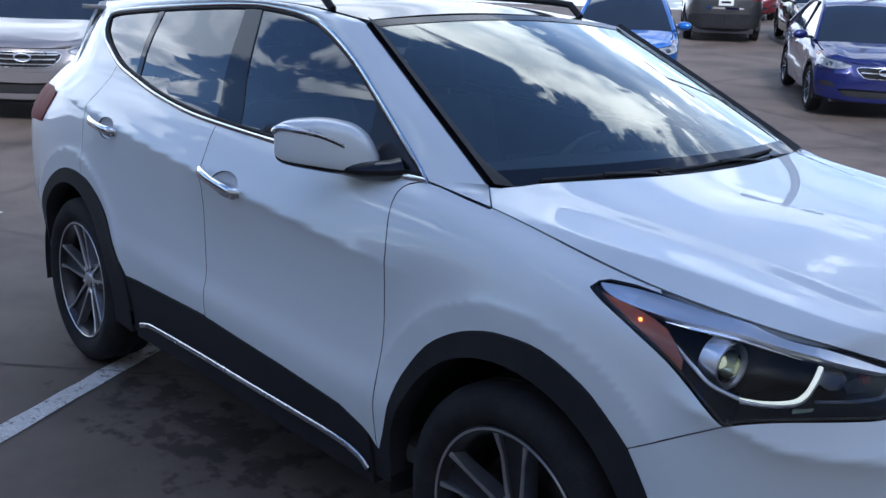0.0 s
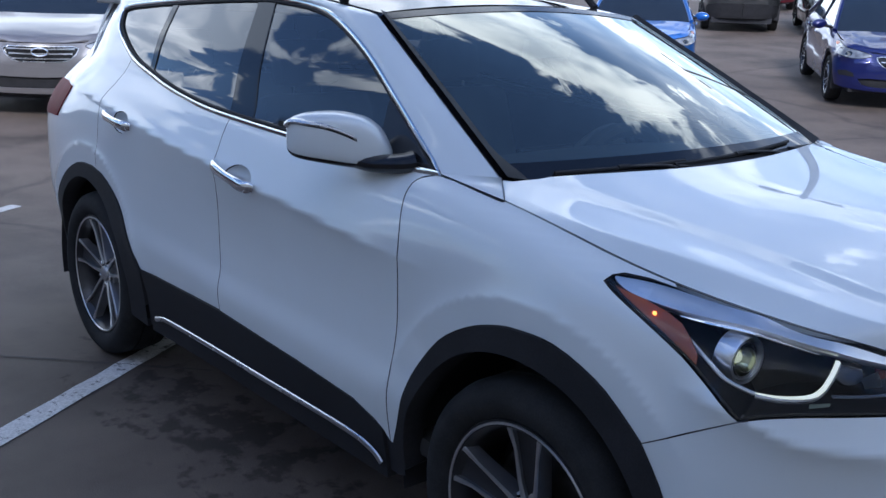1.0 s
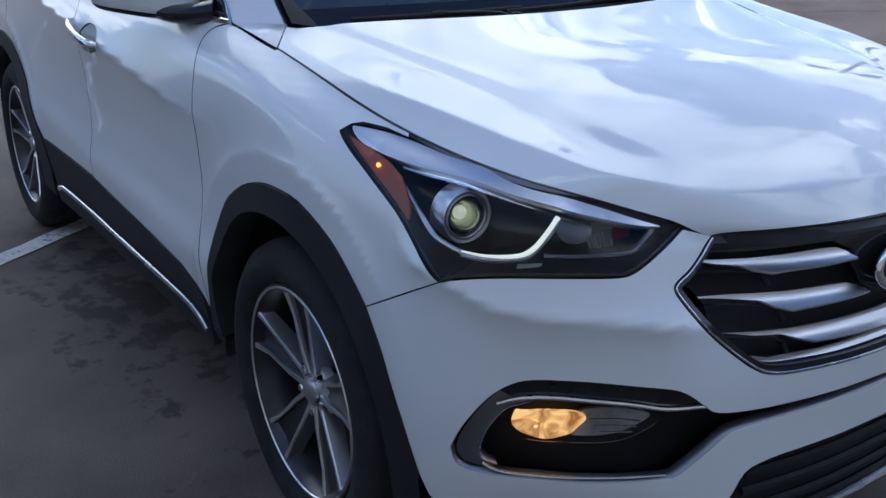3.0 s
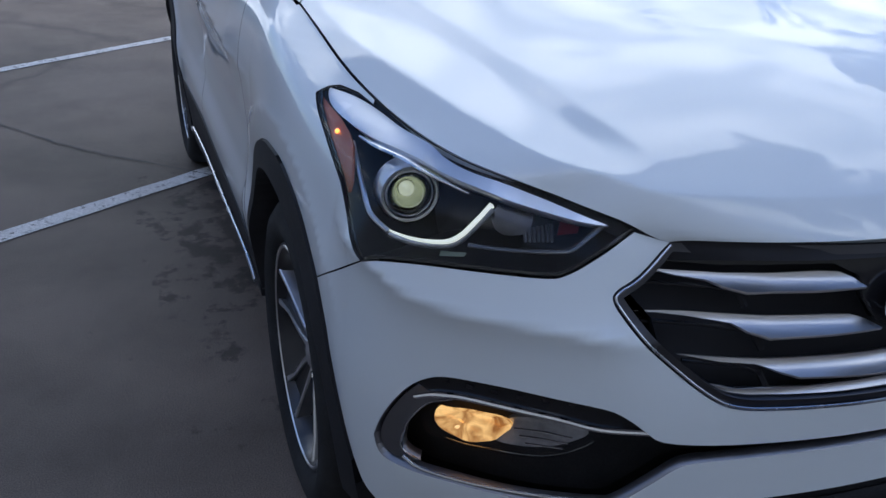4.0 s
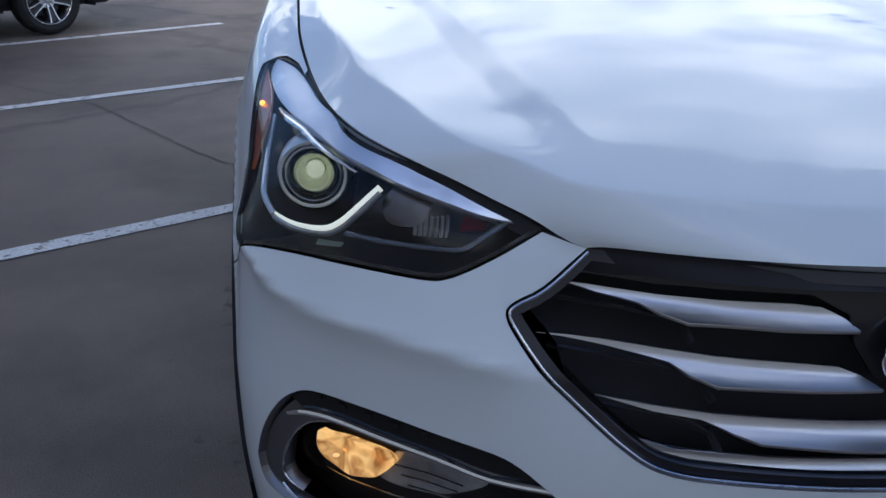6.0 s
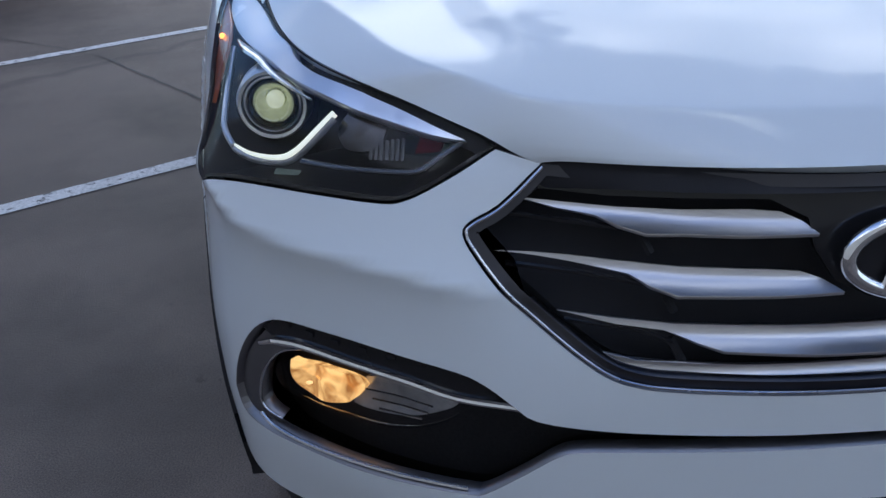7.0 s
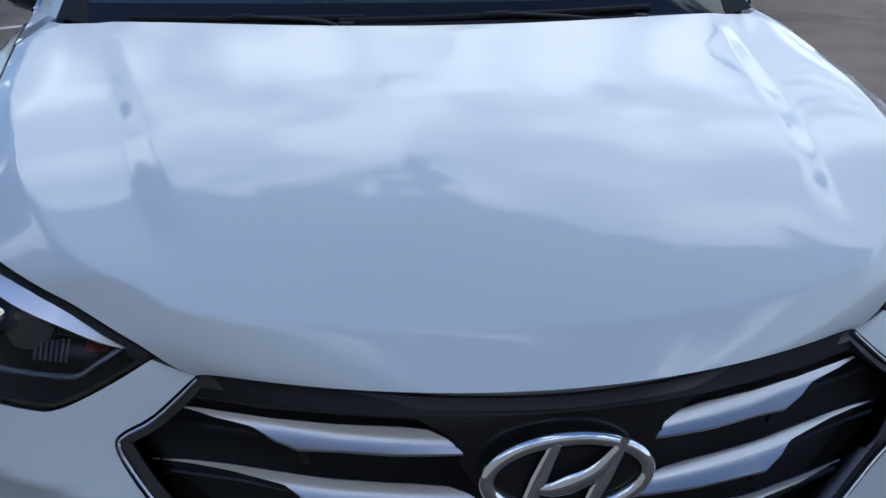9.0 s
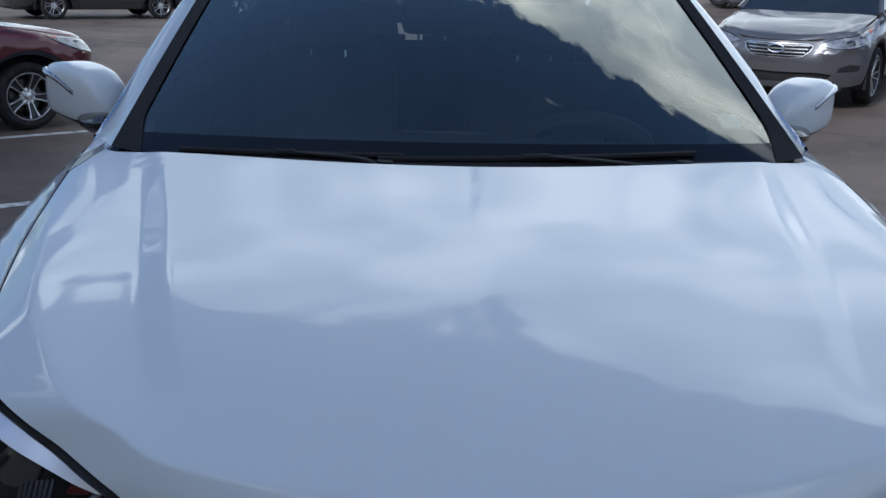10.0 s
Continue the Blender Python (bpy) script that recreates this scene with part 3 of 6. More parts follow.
# ---- ground ----
def ground_z(x, y):
    """The lot is level round the main car and rises gently farther off."""
    r = np.hypot(x, y)
    return 0.068 * np.clip(np.logaddexp(0, (np.minimum(r, 34) - 7.5) / 0.9) * 0.9, 0, None) * np.clip((y + 4.5) / 6, 0.08, 1)


def asphalt():
    m = material("worn asphalt", (0.132, 0.104, 0.088), 0.70, vary=0.25, scale=0.5, grain=0.55, grain_scale=260, bump=0.35, bump_scale=180, spec=0.4)
    n, l = m.node_tree.nodes, m.node_tree.links
    b = n["Principled BSDF"]
    base = b.inputs["Base Color"].links[0].from_socket
    place = n.new("ShaderNodeTexCoord")
    stain = n.new("ShaderNodeTexNoise")
    stain.inputs["Scale"].default_value, stain.inputs["Detail"].default_value, stain.inputs["Roughness"].default_value = 1.1, 7, 0.6
    l.new(place.outputs["Object"], stain.inputs["Vector"])
    ramp = n.new("ShaderNodeValToRGB")
    ramp.color_ramp.elements[0].position, ramp.color_ramp.elements[1].position = 0.34, 0.56
    ramp.color_ramp.elements[0].color, ramp.color_ramp.elements[1].color = (0.62, 0.60, 0.59, 1), (1.06, 1.04, 1.02, 1)
    l.new(stain.outputs["Fac"], ramp.inputs[0])
    crack = n.new("ShaderNodeTexVoronoi")
    crack.feature = "DISTANCE_TO_EDGE"
    crack.inputs["Scale"].default_value = 0.16
    wob = n.new("ShaderNodeTexNoise")
    wob.inputs["Scale"].default_value, wob.inputs["Detail"].default_value = 1.6, 5
    l.new(place.outputs["Object"], wob.inputs["Vector"])
    add = n.new("ShaderNodeVectorMath")
    add.operation = "MULTIPLY_ADD"
    add.inputs[1].default_value = (0.5, 0.5, 0.5)
    l.new(wob.outputs["Color"], add.inputs[0])
    l.new(place.outputs["Object"], add.inputs[2])
    l.new(add.outputs[0], crack.inputs["Vector"])
    line = n.new("ShaderNodeValToRGB")
    line.color_ramp.elements[0].position, line.color_ramp.elements[1].position = 0.0015, 0.009
    line.color_ramp.elements[0].color, line.color_ramp.elements[1].color = (0.64, 0.64, 0.64, 1), (1, 1, 1, 1)
    l.new(crack.outputs["Distance"], line.inputs[0])
    # old oil where cars stand: thin spots inside a long patch
    move = n.new("ShaderNodeMapping")
    move.inputs["Location"].default_value, move.inputs["Scale"].default_value = (1.65 / 1.15, 0.82 / 0.36, 0), (1 / 1.15, 1 / 0.36, 0)
    l.new(place.outputs["Object"], move.inputs["Vector"])
    far = n.new("ShaderNodeVectorMath")
    far.operation = "LENGTH"
    l.new(move.outputs[0], far.inputs[0])
    drops = n.new("ShaderNodeTexNoise")
    drops.inputs["Scale"].default_value, drops.inputs["Detail"].default_value, drops.inputs["Roughness"].default_value = 7.5, 6, 0.62
    l.new(place.outputs["Object"], drops.inputs["Vector"])
    sum_ = n.new("ShaderNodeMath")
    sum_.operation, sum_.inputs[1].default_value = "MULTIPLY_ADD", 0.17
    l.new(far.outputs["Value"], sum_.inputs[0])
    l.new(drops.outputs["Fac"], sum_.inputs[2])
    oil = n.new("ShaderNodeValToRGB")
    oil.color_ramp.elements[0].position, oil.color_ramp.elements[1].position = 0.52, 0.60
    oil.color_ramp.elements[0].color, oil.color_ramp.elements[1].color = (0.36, 0.35, 0.35, 1), (1, 1, 1, 1)
    l.new(sum_.outputs[0], oil.inputs[0])
    last = base
    for extra in (ramp, line, oil):
        mix = n.new("ShaderNodeMix")
        mix.data_type, mix.blend_type = "RGBA", "MULTIPLY"
        mix.inputs["Factor"].default_value = 1.0
        l.new(last, mix.inputs["A"])
        l.new(extra.outputs[0], mix.inputs["B"])
        last = mix.outputs["Result"]
    l.new(last, b.inputs["Base Color"])
    return m


ASPHALT = asphalt()
near = np.linspace(-40, 40, 161)
ring = np.concatenate([[-900, -400, -180, -90, -60], near, [60, 90, 180, 400, 900]])
gx, gy = np.meshgrid(ring, ring, indexing="ij")
gz = ground_z(gx, gy)
k = len(ring)
ground = mesh_object("ground", np.stack([gx.ravel(), gy.ravel(), gz.ravel()], 1), [(i * k + j, (i + 1) * k + j, (i + 1) * k + j + 1, i * k + j + 1) for i in range(k - 1) for j in range(k - 1)], ASPHALT)
tagged(ground, "worn dark grey asphalt of a car park with cracks and stains", "ground", kind="structure")


def road_paint():
    m = material("worn white line paint", (0.62, 0.61, 0.60), 0.75, vary=0.12, scale=5, grain=0.25, grain_scale=90, bump=0.2, bump_scale=180)
    n, l = m.node_tree.nodes, m.node_tree.links
    b = n["Principled BSDF"]
    place, wear, ramp, mix = n.new("ShaderNodeTexCoord"), n.new("ShaderNodeTexNoise"), n.new("ShaderNodeValToRGB"), n.new("ShaderNodeMix")
    wear.inputs["Scale"].default_value, wear.inputs["Detail"].default_value, wear.inputs["Roughness"].default_value = 16, 8, 0.75
    l.new(place.outputs["Object"], wear.inputs["Vector"])
    ramp.color_ramp.elements[0].position, ramp.color_ramp.elements[1].position = 0.38, 0.46
    l.new(wear.outputs["Fac"], ramp.inputs[0])
    mix.data_type = "RGBA"
    mix.inputs["A"].default_value = (0.075, 0.07, 0.066, 1)
    l.new(ramp.outputs[0], mix.inputs["Factor"])
    l.new(b.inputs["Base Color"].links[0].from_socket, mix.inputs["B"])
    l.new(mix.outputs["Result"], b.inputs["Base Color"])
    return m


LINE = road_paint()
U, N = np.array([-0.548, 0.836]), np.array([0.836, 0.548])


def stripe(offset, start, end, width=0.105):
    us, ws = np.linspace(start, end, 40), np.linspace(-width / 2, width / 2, 3)
    rough = np.random.RandomState(int(abs(offset) * 100)).uniform(-0.004, 0.004, (40, 3))
    p = [U * u + N * (offset + w + rough[i, j]) for i, u in enumerate(us) for j, w in enumerate(ws)]
    verts = [(x, y, float(ground_z(x, y)) + 0.004) for x, y in p]
    ob = mesh_object("parking_line", verts, [(i * 3 + j, i * 3 + j + 1, i * 3 + j + 4, i * 3 + j + 3) for i in range(39) for j in range(2)], LINE)
    tagged(ob, "worn white painted parking bay line on the asphalt", "parking line", "parking lines", "structure")


for offset, start, end in ((-2.54, -2.4, 2.95), (-5.17, -2.4, 3.1), (-7.72, -2.4, 2.75), (-10.3, -2.4, 2.8)):
    stripe(offset, start, end)


def seam(points, width=0.014):
    """An old tar-filled joint across the asphalt."""
    p = spline(points, 60)
    t = np.gradient(p, axis=0)
    t /= np.linalg.norm(t, axis=1)[:, None]
    rough = np.random.RandomState(5)
    p = p + rough.uniform(-0.008, 0.008, p.shape)
    half = width / 2 * rough.uniform(0.4, 1.3, len(p))[:, None]
    a, b = p + np.stack([-t[:, 1], t[:, 0]], 1) * half, p - np.stack([-t[:, 1], t[:, 0]], 1) * half
    verts = [(x, y, float(ground_z(x, y)) + 0.004) for x, y in np.vstack([a, b])]
    ob = mesh_object("asphalt_seam", verts, [(i, i + 1, 61 + i, 60 + i) for i in range(59)], TAR)
    tagged(ob, "dark uneven tar seam across the worn asphalt", "asphalt seam", "", "structure")


TAR = material("old tar", (0.06, 0.053, 0.05), 0.75, vary=0.3, scale=8, grain=0.4, bump=0.2)
seam([(-5.6, -3.6), (-5.0, -2.95), (-4.4, -2.32), (-3.9, -1.98), (-3.5, -1.72), (-3.1, -1.45), (-2.75, -1.13), (-2.2, -0.6)])


# ---- plain wall added unseen behind the eye to shade the car; closes the lot ----
# pale enough to throw light back on the car's front and doors
STUCCO = material("grey beige stucco wall", (0.45, 0.435, 0.40), 0.85, vary=0.1, scale=0.8, grain=0.2, grain_scale=60, bump=0.2, bump_scale=120)
wall = part("unseen_shade_wall", box(bmesh.new(), (150, 0.4, 9.0), pose(6.6, -5.6, 4.5, 0, 0, 50), 0.05), STUCCO, smooth=False)
tagged(wall, "plain grey beige stucco wall added out of view to shade the car", "wall", kind="structure")


# ---- wheels ----
def wheel(parent, m, radius, rim, width, spokes=5, pair=0.15, name="wheel", hi=True):
    """A wheel about its y axis, outer face towards -y, with tyre, rim, spokes, hub and brake disc."""
    hub = new(name)
    hub.parent, hub.matrix_basis = parent, m
    w, n = width / 2, 72 if hi else 40
    bead = rim + 0.012
    tyre = lathe([(bead, -w * 0.80), (bead + 0.012, -w * 0.93), (bead + (radius - bead) * 0.45, -w * 1.03), (radius - 0.03, -w * 0.97), (radius - 0.008, -w * 0.82), (radius, -w * 0.6), (radius, -w * 0.32), (radius - 0.008, -w * 0.30), (radius - 0.008, -w * 0.26), (radius, -w * 0.24), (radius, w * 0.24), (radius - 0.008, w * 0.26), (radius - 0.008, w * 0.3), (radius, w * 0.32), (radius - 0.01, w * 0.8), (radius - 0.04, w), (bead, w * 0.85)], n)
    part("tyre", tyre, RUBBER, hub, "black rubber tyre")
    barrel = lathe([(rim + 0.014, -w * 0.80), (rim + 0.012, -w * 0.86), (rim - 0.002, -w * 0.86), (rim - 0.012, -w * 0.74), (rim - 0.022, -w * 0.5), (rim - 0.03, w * 0.2), (rim - 0.02, w * 0.8)], n)
    part("rim", barrel, ALLOYDARK, hub)
    part("rim_lip", lathe([(rim + 0.008, -w * 0.855), (rim + 0.006, -w * 0.885), (rim + 0.002, -w * 0.885), (rim - 0.001, -w * 0.85)], n), ALLOY, hub, "machined rim edge")
    part("brake_disc", lathe([(0.05, w * 0.1), (rim * 0.72, w * 0.1), (rim * 0.72, w * 0.2), (0.05, w * 0.2)], 36), DARKMETAL, hub)
    part("wheel_back", lathe([(0.0, w * 0.5), (rim - 0.02, w * 0.5)], 36), UNDER, hub)
    for i in range(spokes):
        a0 = 2 * math.pi * i / spokes + math.pi / 2
        for sgn in (-1, 1):
            bm = bmesh.new()
            rows = []
            for r, half, y, back in ((0.040, 0.009, -w * 0.56, 0.05), (rim * 0.4, 0.006, -w * 0.64, 0.045), (rim * 0.75, 0.0045, -w * 0.73, 0.038), (rim - 0.006, 0.008, -w * 0.83, 0.03)):
                t = (r - 0.040) / (rim - 0.046)
                a = a0 + sgn * (0.30 * (1 - t) ** 2 + pair * (0.55 + 0.85 * t))
                c, s = math.cos(a), math.sin(a)
                tang = (-s, c)
                rows.append([bm.verts.new((r * c + o * tang[0], yy, r * s + o * tang[1])) for o, yy in ((-half - 0.009 * (1 if sgn < 0 else 0.3), y + back), (-half, y + 0.004), (-half * 0.8, y), (half * 0.8, y), (half, y + 0.004), (half + 0.009 * (1 if sgn > 0 else 0.3), y + back))])
            for p, q in zip(rows, rows[1:]):
                for j in range(5):
                    bm.faces.new((p[j], p[j + 1], q[j + 1], q[j])).material_index = 1 if j in (0, 4) else 0
            part("spoke", bm, ALLOY, hub, smooth=True).data.materials.append(WHEELSIDE)
        # dark pocket between the two arms
        bm = bmesh.new()
        cols = []
        for r in (0.06, rim * 0.5, rim - 0.012):
            t = (r - 0.045) / (rim - 0.053)
            a = 0.30 * (1 - t) ** 2 + pair * (0.55 + 0.85 * t)
            cols.append([bm.verts.new((r * math.cos(a0 + q * a), -w * (0.48 + 0.22 * t - 0.05 * (q == 0)), r * math.sin(a0 + q * a))) for q in (-1, 0, 1)])
        for p, q in zip(cols, cols[1:]):
            for j in range(2):
                bm.faces.new((p[j], p[j + 1], q[j + 1], q[j]))
        part("spoke_pocket", bm, ALLOYDARK, hub)
    cap = lathe([(0.0, -w * 0.66), (0.020, -w * 0.66), (0.031, -w * 0.62), (0.034, -w * 0.52), (0.075, -w * 0.46), (0.08, -w * 0.3)], 32)
    part("hub_cap", cap, ALLOY, hub, "silver centre cap")
    if hi:
        for i in range(5):
            a = 2 * math.pi * (i + 0.5) / 5 + math.pi / 2
            part("wheel_nut", lathe([(0.0, -w * 0.60), (0.009, -w * 0.60), (0.0105, -w * 0.56), (0.0105, -w * 0.4)], 6), CHROME, hub).matrix_basis = pose(0.057 * math.cos(a), 0, 0.057 * math.sin(a))
    return hub


# ---- the white car ----
car = empty("suv", pose(0, 0, 0), "glossy white crossover SUV with black wheel arch cladding and lit lamps", "car")


def smooth(points, k=5):
    return [tuple(p) for p in spline(points, (len(points) - 1) * k + 1)]


def shrink(loop, d=0.0020):
    p = np.array(loop, float)
    area = 0.5 * np.sum(p[:, 0] * np.roll(p[:, 1], -1) - np.roll(p[:, 0], -1) * p[:, 1])
    a, b = p - np.roll(p, 1, 0), np.roll(p, -1, 0) - p
    a /= np.linalg.norm(a, axis=1)[:, None] + 1e-9
    b /= np.linalg.norm(b, axis=1)[:, None] + 1e-9
    n = np.stack([-(a + b)[:, 1], (a + b)[:, 0]], 1)
    n /= np.linalg.norm(n, axis=1)[:, None] + 1e-9
    return p + n * np.reshape(d, (-1, 1)) * (1 if area > 0 else -1)


def body(out=0.0, side=-1):
    """The body surface of one side: -1 the car's right, 1 its left."""
    def at(s, z):
        p = shell(np.abs(s), z, out)
        p[..., 1] *= -side * np.where(np.asarray(s) < 0, -1, 1) * 1.0
        return p
    return at


def onbody(name, loop, mat, out=0.0, side=-1, parent=None, label="", **kw):
    return patch(name, loop, body(out, side), mat, parent or car, label, flip=side < 0, **kw)


def strip_on(points, out=0.0, side=-1):
    p = np.array(points, float)
    return body(out, side)(p[:, 0], p[:, 1])


def top_line(a, b, n=12, drop=0.002):
    return [(s, float(TOP_Z(s)) - drop) for s in np.linspace(a, b, n)]


HL_LOW = [(0.514, 0.921), (0.563, 0.893), (0.603, 0.873), (0.632, 0.862), (0.66, 0.859), (0.758, 0.863), (0.862, 0.862), (0.949, 0.852), (0.983, 0.841)]
HL_OUT = [(0.983, 0.841), (1.042, 0.881), (1.126, 0.930), (1.23, 0.978), (1.30, 1.008), (1.352, 1.032)]
HL_TOP = [(1.352, 1.032), (1.345, 1.042), (1.328, 1.046), (1.27, 1.043)] + [(s, float(TOP_Z(s)) - 0.0005) for s in (1.207, 1.09, 0.98, 0.906, 0.83, 0.76, 0.69, 0.635, 0.58, 0.54)] + [(0.518, 0.926), (0.514, 0.921)]
ARCH_F = [(2.03, 0.40), (1.99, 0.50), (1.965, 0.59), (1.93, 0.66), (1.84, 0.763), (1.726, 0.832), (1.625, 0.866), (1.545, 0.877), (1.435, 0.873), (1.315, 0.829), (1.237, 0.775), (1.183, 0.730)]
ARCH_B = [(1.183, 0.730), (1.134, 0.658), (1.095, 0.585), (1.06, 0.51), (1.03, 0.425)]
GAP_F = [(1.985, 1.160), (2.027, 1.143), (2.034, 1.096), (2.012, 0.975), (2.02, 0.863), (2.032, 0.652), (2.045, 0.50), (2.045, 0.405)]
GAP_M = [(3.049, 1.195), (3.043, 1.106), (3.038, 0.973), (3.055, 0.806), (3.035, 0.654), (3.02, 0.533)]
GAP_R = [(4.035, 1.332), (4.07, 1.23), (4.115, 1.149), (4.105, 0.99), (4.115, 0.862)]
SILL = [(2.045, 0.405), (2.075, 0.43), (2.11, 0.447), (2.215, 0.478), (2.52, 0.502), (3.02, 0.530), (3.55, 0.533), (3.66, 0.53)]
ARCH_R = [(3.66, 0.53), (3.745, 0.629), (3.868, 0.767), (4.017, 0.845), (4.115, 0.866), (4.18, 0.872), (4.30, 0.866), (4.42, 0.835), (4.55, 0.765), (4.66, 0.66), (4.745, 0.50), (4.76, 0.42)]
PULLS = ((2.748, 1.008, 3.005, 1.050), (3.745, 1.083, 3.995, 1.112))
CUPS = [[((s0 + s1) / 2 - 0.012 + 0.085 * math.cos(t), (z0 + z1) / 2 - 0.008 + 0.043 * math.sin(t)) for t in np.linspace(0, 2 * math.pi, 28, endpoint=False)] for s0, z0, s1, z1 in PULLS]
DLO_LOW = [(1.963, 1.166), (2.217, 1.164), (2.637, 1.178), (3.049, 1.196), (3.29, 1.212), (3.562, 1.243), (3.752, 1.274), (3.997, 1.323), (4.18, 1.393), (4.287, 1.450), (4.345, 1.505)]
DLO_TOP = [(4.345, 1.505), (4.335, 1.522), (4.219, 1.541), (3.798, 1.568), (3.45, 1.585), (3.197, 1.592), (3.045, 1.589), (2.823, 1.569), (2.663, 1.531), (2.449, 1.444), (2.243, 1.331), (2.095, 1.243), (1.963, 1.166)]
GRILLE_LOW = [(0.455, 0.904), (0.506, 0.858), (0.540, 0.840), (0.549, 0.826), (0.530, 0.797), (0.488, 0.749), (0.436, 0.702), (0.394, 0.669), (0.361, 0.649), (0.325, 0.639), (0.286, 0.635), (0.209, 0.631), (0.13, 0.628), (0.05, 0.626), (0.0, 0.626)]
SLOT_UP = [(0.0, 0.567), (0.122, 0.570), (0.266, 0.573), (0.374, 0.577), (0.455, 0.587), (0.485, 0.607), (0.52, 0.634), (0.557, 0.651), (0.645, 0.669), (0.72, 0.680), (0.80, 0.682), (0.845, 0.671), (0.887, 0.638), (0.93, 0.576), (0.955, 0.523)]
SLOT_LOW = [(0.955, 0.523), (0.945, 0.492), (0.91, 0.481), (0.80, 0.479), (0.70, 0.473), (0.62, 0.469), (0.55, 0.465), (0.525, 0.468), (0.47, 0.505), (0.43, 0.534), (0.40, 0.543), (0.337, 0.546), (0.193, 0.548), (0.0, 0.547)]
LIP_LOW = [(1.03, 0.405), (0.97, 0.366), (0.84, 0.364), (0.66, 0.366), (0.52, 0.364), (0.44, 0.360), (0.405, 0.39), (0.375, 0.44), (0.33, 0.455), (0.26, 0.461), (0.12, 0.463), (0.0, 0.463)]

# bumper, both sides in one piece, with the grille above and the lamp slot through it
outline = [(0.0, 0.626)] + list(reversed(smooth(GRILLE_LOW, 3)))[1:] + smooth(HL_LOW, 3) + [(1.08, 0.787)] + smooth(ARCH_B, 3) + smooth(LIP_LOW, 3)[1:]
slot = smooth(SLOT_UP, 3) + smooth(SLOT_LOW, 3)[1:]
onbody("front_bumper", mirrored(shrink(outline, 0.0015)), WHITE, holes=[mirrored(slot)], step=0.013, rim=0.03, rim_mat=BEZEL, label="white front bumper")
top_edge = [(s, float(TOP_Z(s)) - 0.006) for s in np.linspace(0.455, 0.0, 8)]
grille_loop = mirrored([(0.0, 0.626)] + list(reversed(smooth(GRILLE_LOW, 3)))[1:] + top_edge[1:])

# doors, wings and quarter panels
pillar_foot = [(1.725, 1.134), (1.80, 1.144), (1.90, 1.158), (1.963, 1.163)]
for side, word in ((-1, "right"), (1, "left")):
    fender = [(1.207, 1.036)] + top_line(1.215, 1.72, 16, -0.0015) + pillar_foot + smooth(GAP_F, 3) + smooth(ARCH_F, 3) + [(1.08, 0.787)] + smooth(HL_OUT, 3) + [(1.345, 1.042), (1.328, 1.046), (1.27, 1.043)]
    # turned-in panel edges are black: the gaps' shade is put into their colour
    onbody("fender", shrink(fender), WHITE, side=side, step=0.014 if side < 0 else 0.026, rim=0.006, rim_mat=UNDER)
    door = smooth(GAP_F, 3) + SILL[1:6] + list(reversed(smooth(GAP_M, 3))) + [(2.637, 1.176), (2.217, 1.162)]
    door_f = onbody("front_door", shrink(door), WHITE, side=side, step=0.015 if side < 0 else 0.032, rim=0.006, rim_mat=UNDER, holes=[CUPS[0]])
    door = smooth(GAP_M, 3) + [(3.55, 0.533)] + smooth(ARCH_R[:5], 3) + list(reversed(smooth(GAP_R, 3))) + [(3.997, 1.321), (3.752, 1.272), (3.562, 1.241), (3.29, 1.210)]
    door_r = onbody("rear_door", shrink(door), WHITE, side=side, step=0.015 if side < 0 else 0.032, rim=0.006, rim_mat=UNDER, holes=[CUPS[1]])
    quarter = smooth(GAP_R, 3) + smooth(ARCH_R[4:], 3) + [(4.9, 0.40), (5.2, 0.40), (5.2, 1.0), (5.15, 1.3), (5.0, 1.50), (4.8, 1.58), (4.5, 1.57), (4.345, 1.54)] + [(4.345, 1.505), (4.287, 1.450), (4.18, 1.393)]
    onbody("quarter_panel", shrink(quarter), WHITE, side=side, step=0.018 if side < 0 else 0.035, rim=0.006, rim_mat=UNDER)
    tail = [(5.2, 0.40), (5.9, 0.40), (5.9, 1.0), (5.85, 1.28), (5.2, 1.28)]
    onbody("tailgate", shrink(tail), WHITE, side=side, step=0.06)
    lamp = onbody("tail_lamp", [(4.55, 1.172), (4.76, 1.183), (4.95, 1.18), (5.15, 1.15), (5.1, 1.05), (4.9, 1.02), (4.66, 1.03)], REDLENS, 0.006, side, label="red tail lamp")
    # black cladding round the wheels and along the sill
    for centre, arch in ((1.545, ARCH_F + ARCH_B[1:]), (4.245, ARCH_R)):
        a = np.linspace(math.radians(-8), math.radians(188), 40)
        inner = [(centre + 0.432 * math.cos(t), 0.365 + 0.442 * math.sin(t)) for t in a]
        outer = smooth(arch, 3)
        if centre < 2:
            loop = outer + [(1.03, 0.31), (1.114, 0.30)] + inner[::-1][1:-1] + [(1.974, 0.345), (2.045, 0.335)]
        else:
            loop = outer + [(4.76, 0.31), (4.676, 0.30)] + inner[1:-1] + [(3.814, 0.30), (3.66, 0.29)]
        onbody("arch_cladding", shrink(loop, 0.001), PLASTIC, 0.006, side, step=0.03, rim=0.07, label="black plastic wheel arch cladding")
        bm = bmesh.new()
        rows = [[bm.verts.new(((-centre + 1.545) + 0.47 * math.cos(t), side * y, 0.365 + 0.47 * math.sin(t))) for y in (0.88, 0.7, 0.5)] for t in np.linspace(math.radians(-12), math.radians(192), 24)]
        for p, q in zip(rows, rows[1:]):
            for j in range(2):
                bm.faces.new((p[j], p[j + 1], q[j + 1], q[j]))
        bm.faces.new([r[2] for r in rows])
